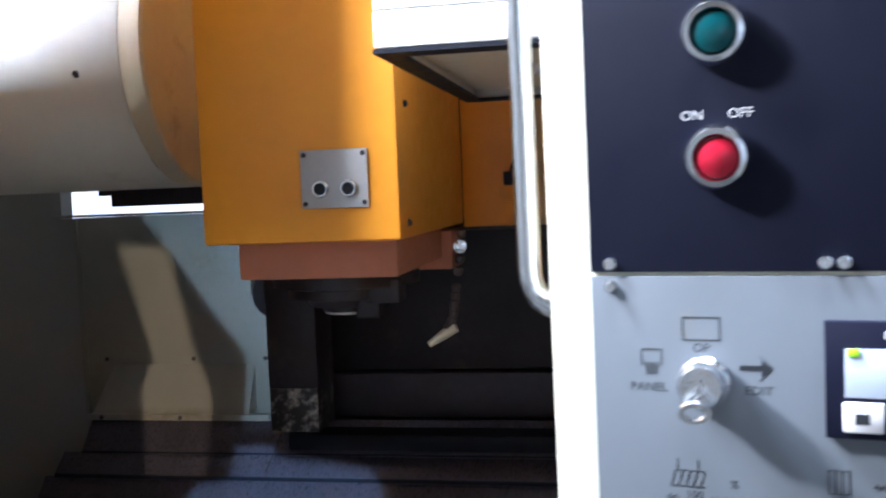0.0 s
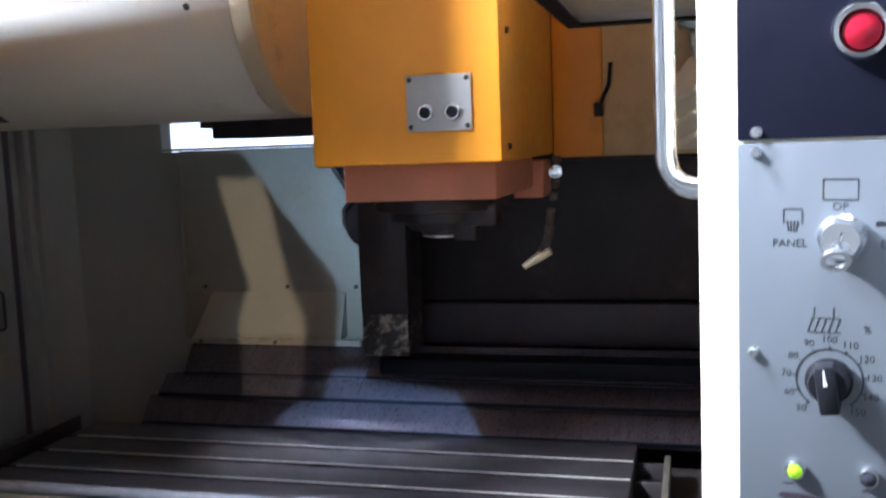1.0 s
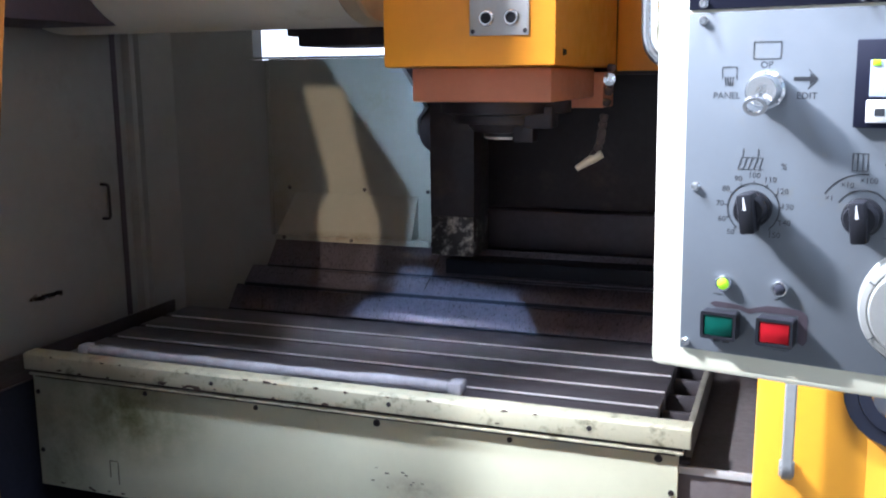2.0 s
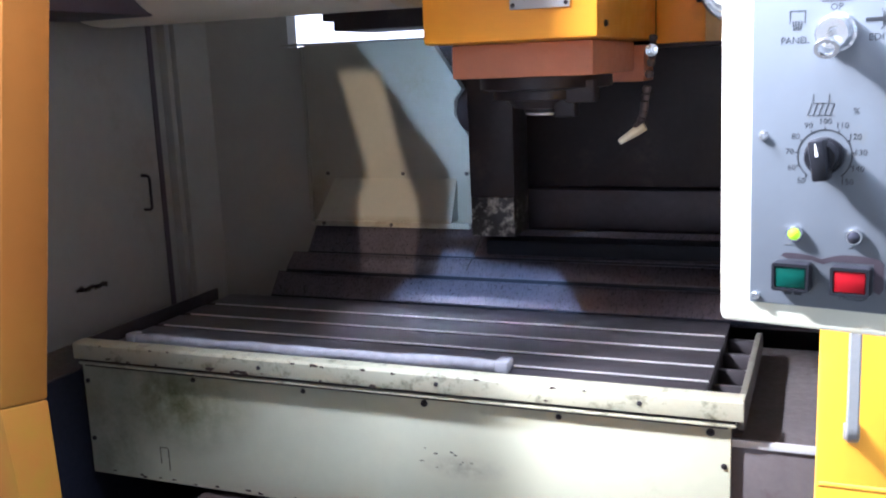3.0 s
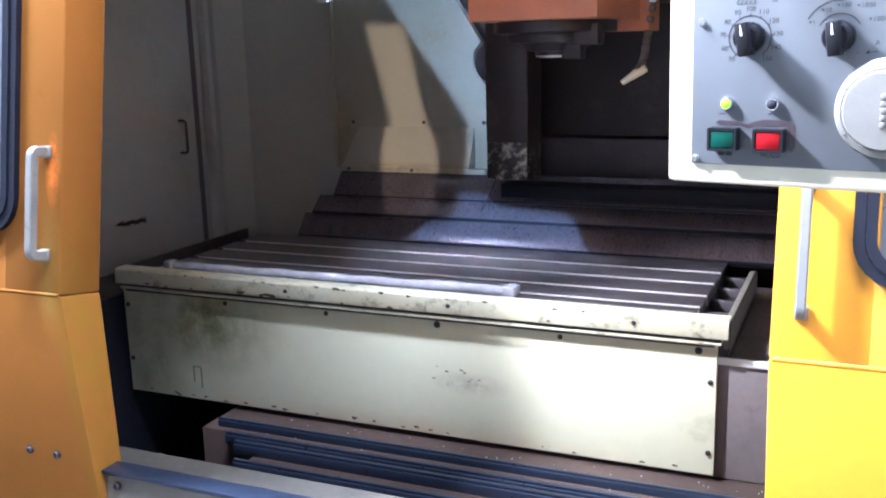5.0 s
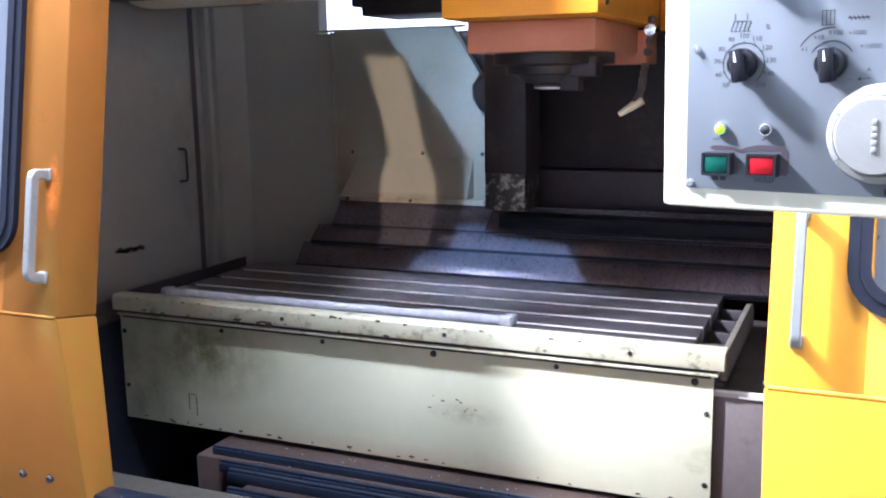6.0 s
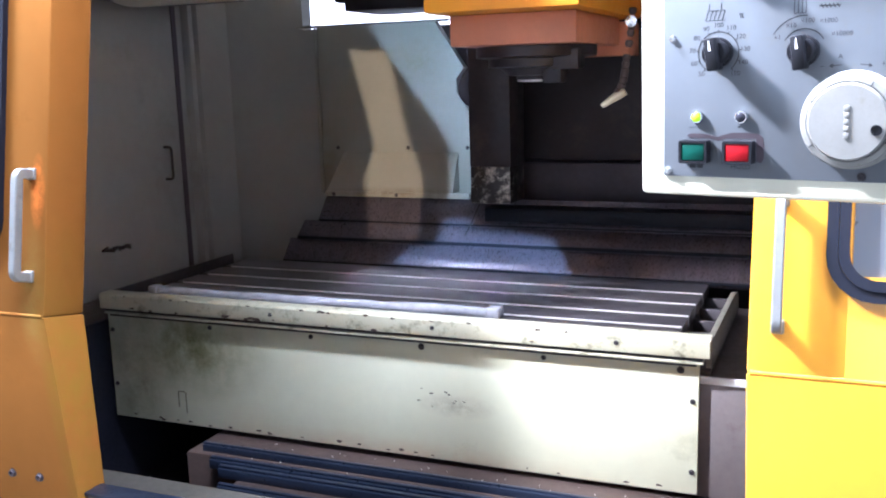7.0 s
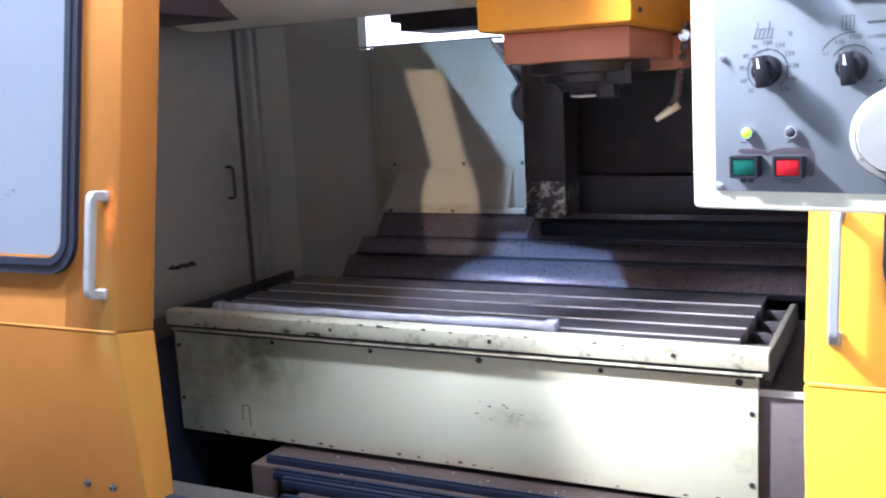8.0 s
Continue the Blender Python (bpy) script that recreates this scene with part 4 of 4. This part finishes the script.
icon("arrow_symbol", bar(0.0715, 0.1865, 0.010, 0.0026), add_prism([(0.0765, 0.1905), (0.0765, 0.1825), (0.081, 0.1865)], 0.00015, pose(0, 0, F)), bar(0.0785, 0.1895, 0.0085, 0.0004, -45), bar(0.0785, 0.1835, 0.0085, 0.0004, 45))
text("label_op", "OP", 0.0062, pose(0.049, 0.1955, F), INK, lower)
text("label_panel", "PANEL", 0.0062, pose(0.0235, 0.1755, F), INK, lower)
text("label_edit", "EDIT", 0.0062, pose(0.075, 0.1755, F), INK, lower)
text("label_axis", "A", 0.0052, pose(0.141, 0.0935, F), INK, lower)
text("label_minus", "\u2013", 0.006, pose(0.1275, 0.0865, F), INK, lower)
text("label_plus", "+", 0.006, pose(0.1725, 0.087, F), INK, lower)
icon("turn_arrow", bar(0.1385, 0.0868, 0.007, 0.0006, 5), add_prism([(0.1355, 0.0885), (0.1355, 0.0850), (0.1325, 0.0863)], 0.00015, pose(0, 0, F)))
icon("turn_arrow", bar(0.1590, 0.0868, 0.007, 0.0006, -8), add_prism([(0.1620, 0.0882), (0.1620, 0.0847), (0.1650, 0.0857)], 0.00015, pose(0, 0, F)))

# key switch
ks = part("key_switch", lathe([(0.0125, 0), (0.0125, 0.004), (0.0108, 0.006), (0.0108, 0.015), (0.0095, 0.017), (0.003, 0.017), (0.003, 0.015), (0, 0.015)], pose(0.050, 0.1795, F), 28), CHROME, pend, "chrome key switch", local=True)
part("key", bm_of(add_box(-0.001, 0.001, -0.004, 0.004, 0.012, 0.024, 0.0004, pose(0.050, 0.1795, F, 0, 0, -15)), add_ring([(0.0075 * math.cos(a), 0.0075 * math.sin(a)) for a in (2 * math.pi * i / 20 for i in range(20))], [(0.005 * math.cos(a), 0.005 * math.sin(a)) for a in (2 * math.pi * i / 20 for i in range(20))], 0.002, pose(0.0485, 0.171, F + 0.024, 35, 10, 0))), CHROME, ks, "small steel key in the switch", local=True)

# indicator lamps and push buttons
for u, mat, word in ((0.0265, LED, "lit yellow-green indicator lamp"), (0.0645, DARKLENS, "unlit indicator lamp")):
    ind = part("indicator_lamp", lathe([(0.0058, 0), (0.0058, 0.002), (0.005, 0.0035), (0.0042, 0.0035), (0.0042, 0.001), (0, 0.001)], pose(u, 0.0465, F), 20), CHROME, pend, word, local=True)
    part("lens", lathe([(0.0041, 0.001), (0.0038, 0.004), (0.002, 0.0052), (0, 0.0055)], pose(u, 0.0465, F), 16), mat, ind, local=True)
for u, mat, word in ((0.026, GREEN, "square green push button"), (0.064, RED, "square red push button")):
    hous = part("push_button", bm_of(add_ring(rounded(0.0245, 0.0195, 0.0015, 2), rounded(0.0205, 0.0150, 0.001, 2), 0.011, pose(u, 0.0175, F))), KNOB, pend, word, local=True, smooth=False)
    part("button_cap", bm_of(add_box(-0.0100, 0.0100, -0.0073, 0.0073, 0.0, 0.0105, 0.0008, pose(u, 0.0175, F))), mat, hous, local=True)
text("label_hold", "HOLD", 0.006, pose(0.064, 0.0045, F), INK, lower)
icon("worn_label", bar(0.0225, 0.0045, 0.005, 0.0032), bar(0.029, 0.0045, 0.005, 0.0032))
icon("worn_label", bar(0.0225, 0.038, 0.006, 0.0006), bar(0.0625, 0.0385, 0.003, 0.0010, 20))
smear = [(0.018, 0.0305), (0.021, 0.0325), (0.030, 0.0325), (0.038, 0.0315), (0.045, 0.0295), (0.050, 0.0315), (0.058, 0.0335), (0.070, 0.0335), (0.080, 0.0325), (0.084, 0.029), (0.0845, 0.012), (0.082, 0.008), (0.0785, 0.010), (0.078, 0.0285), (0.052, 0.0285), (0.046, 0.0262), (0.038, 0.0285), (0.022, 0.0285)]
part("grease_smear", bm_of(add_prism(smear, 0.00025, pose(-0.001, 0, F))), SMEAR, lower, "dried brown grease smear", local=True)

# handwheel
HW = pose(0.1525, 0.0445, F)
hw = part("handwheel", lathe([(0.0385, 0), (0.0385, 0.006), (0.0365, 0.008), (0.0365, 0.017), (0.035, 0.0195), (0.0315, 0.0205), (0.030, 0.0195), (0.030, 0.022), (0.0285, 0.0245), (0.0, 0.0250)], HW, 56), WHEEL, pend, "satin aluminium pulse handwheel", local=True)
part("raised_mark", bm_of(*[add_box(-0.002, 0.002, -0.0024, 0.0024, 0.0248, 0.0258, 0.0005, HW @ pose(0.0, 0.0105 - 0.0052 * i, 0)) for i in range(5)]), WHEEL, hw, "raised maker's mark as plain bars", local=True)
part("crank_hole", lathe([(0.0042, 0.0247), (0.0042, 0.0257), (0.003, 0.0257), (0.003, 0.0249), (0, 0.0249)], HW @ pose(0.0215, -0.006, 0), 16), KNOB, hw, "dark crank screw", local=True)
for a in (60, 150, 215, 330):
    part("rim_tick", bm_of(add_box(-0.0003, 0.0003, -0.002, 0.002, 0.0203, 0.0208, 0, HW @ pose(0.033 * math.cos(radians(a)), 0.033 * math.sin(radians(a)), 0, 0, 0, a - 90))), INK, hw, local=True)

# small display unit
du = part("display_unit", bm_of(add_box(0.104, 0.205, 0.156, 0.2105, F, F + 0.004, 0.001)), NAVY, pend, "dark display unit with pale keys", local=True)
part("lcd", bm_of(add_box(0.1125, 0.196, 0.1755, 0.198, F + 0.0035, F + 0.0046, 0.0004)), SCREEN, du, local=True)
part("led", bm_of(add_box(0.1135, 0.1185, 0.1945, 0.1980, F + 0.0042, F + 0.0054, 0.0004)), LED, du, "lit yellow-green led", local=True)
for i in range(4):
    key = part("soft_key", bm_of(add_box(0.1115 + 0.021 * i, 0.1285 + 0.021 * i, 0.1595, 0.1735, F + 0.0035, F + 0.0058, 0.0008)), WHITE, du, local=True)
    part("key_mark", bm_of(add_box(0.1165 + 0.021 * i, 0.1225 + 0.021 * i, 0.1635, 0.1685, F + 0.0058, F + 0.0060, 0)), INK, du, local=True)
part("printed_bar", bm_of(bar(0.134, 0.2045, 0.010, 0.0035), bar(0.150, 0.2045, 0.014, 0.0035)), PALE_INK, du, local=True).location.z = 0.0041

# pilot lamps on the navy panel
for v, mat, word in ((0.2865, REDLENS, "red pilot lamp in a chrome ring"), (0.344, GREENLENS, "green pilot lamp in a chrome ring")):
    ring = part("pilot_lamp", lathe([(0.0155, 0), (0.0155, 0.004), (0.0135, 0.0075), (0.011, 0.008), (0.0098, 0.006), (0.0098, 0.002), (0, 0.002)], pose(0.059, v, F), 36), CHROME, pend, word, local=True)
    part("lens", lathe([(0.0097, 0.003), (0.0093, 0.0065), (0.006, 0.008), (0, 0.0085)], pose(0.059, v, F), 28), mat, ring, local=True)
text("label_on", "ON", 0.0066, pose(0.0475, 0.3065, F), PALE_INK, upper)
text("label_off", "OFF", 0.0066, pose(0.0695, 0.3065, F), PALE_INK, upper)
part("printed_mark", bm_of(add_box(0.046, 0.053, 0.362, 0.3655, F, F + 0.0002, 0)), PALE_INK, upper, local=True)

boom = part("boom", tube(bend([(0.2, 0.55, -0.075), (0.2, 0.92, -0.075), (0.2, 0.92, -0.42)], 0.08), 0.03, 20), CREAM, pend, "cream round support boom", local=True)
part("boom_collar", lathe([(0.05, 0.0), (0.05, 0.02), (0.034, 0.03), (0.034, 0.06)], axes((0.2, 0.558, -0.075), (1, 0, 0), (0, 0, -1)), 24), CREAM, pend, local=True)
# ---- lamps over the aisle ----
for at, aim, *_ in HALL_LAMPS:
    hang = thing("hanging_lamp", at, "grey hanging hall lamp above the aisle", "lamp")
    part("shade", lathe([(0.16, -0.12), (0.155, -0.12), (0.06, 0.12), (0.0, 0.12), (0.0, 0.125), (0.065, 0.125), (0.165, -0.12)], look(at, aim), 32), ALU, hang)
    part("cable", tube([(at[0], at[1], at[2] + 0.17), (at[0], at[1], 4.6)], 0.006, 8), RUBBER, hang)


def spokes(mid, patch, count=36):
    """The outline of a patch, met by rays from mid at even angles and at its corners."""
    def angle(p):
        return math.atan2(p[1] - mid[1], p[0] - mid[0]) % (2 * math.pi)
    turns = sorted({angle(p) for p in patch} | {2 * math.pi * k / count for k in range(count)})
    out = []
    for a in turns:
        c, d = math.cos(a), math.sin(a)
        best = 0.0
        for p, q in zip(patch, patch[1:] + patch[:1]):
            ex, ez, px, pz = q[0] - p[0], q[1] - p[1], p[0] - mid[0], p[1] - mid[1]
            det = ex * d - c * ez
            if abs(det) > 1e-9:
                r, t = (ex * pz - ez * px) / det, (c * pz - d * px) / det
                if r > 0 and -1e-6 <= t <= 1 + 1e-6:
                    best = max(best, r)
        out.append((mid[0] + best * c, mid[1] + best * d))
    return out


# added lamps; each flag is cut so the beam draws its patch
for at, watts, tint, y, mid, patch in ADDED_FLOODS:
    o = Vector(at)
    m = look(at, (mid[0], y, mid[1]))
    flood = thing("added_floodlight", at, "unseen grey box lamp added over the aisle, black flag shaping its beam", "lamp", group="floodlights")
    part("housing", bm_of(add_box(-0.09, 0.09, -0.07, 0.07, 0.02, 0.12, 0.004, m)), ALU, flood)
    inner = [o.lerp(Vector((x, y, z)), 0.14) for x, z in spokes(mid, patch)]
    hub = o.lerp(Vector((mid[0], y, mid[1])), 0.14)
    flag = bmesh.new()
    lines = [[flag.verts.new(p) for p in inner], [flag.verts.new(hub + (p - hub).normalized() * 0.18) for p in inner]]
    for k in range(len(inner)):
        n = (k + 1) % len(inner)
        flag.faces.new((lines[0][k], lines[0][n], lines[1][n], lines[1][k]))
    bmesh.ops.solidify(flag, geom=flag.faces[:], thickness=0.002)
    part("flag_arm", tube([m @ Vector((0.08, 0.06, 0.05)), hub + (lines[1][0].co - hub) * 0.9], 0.005, 8), ALU, flood)
    part("flag", flag, RUBBER, flood, "black sheet-metal light flag", smooth=False)
    part("cable", tube([m @ Vector((0, 0, 0.12)), m @ Vector((0, 0, 0.14)), Vector((at[0], at[1] - 0.16, 4.6))], 0.006, 8), RUBBER, flood)
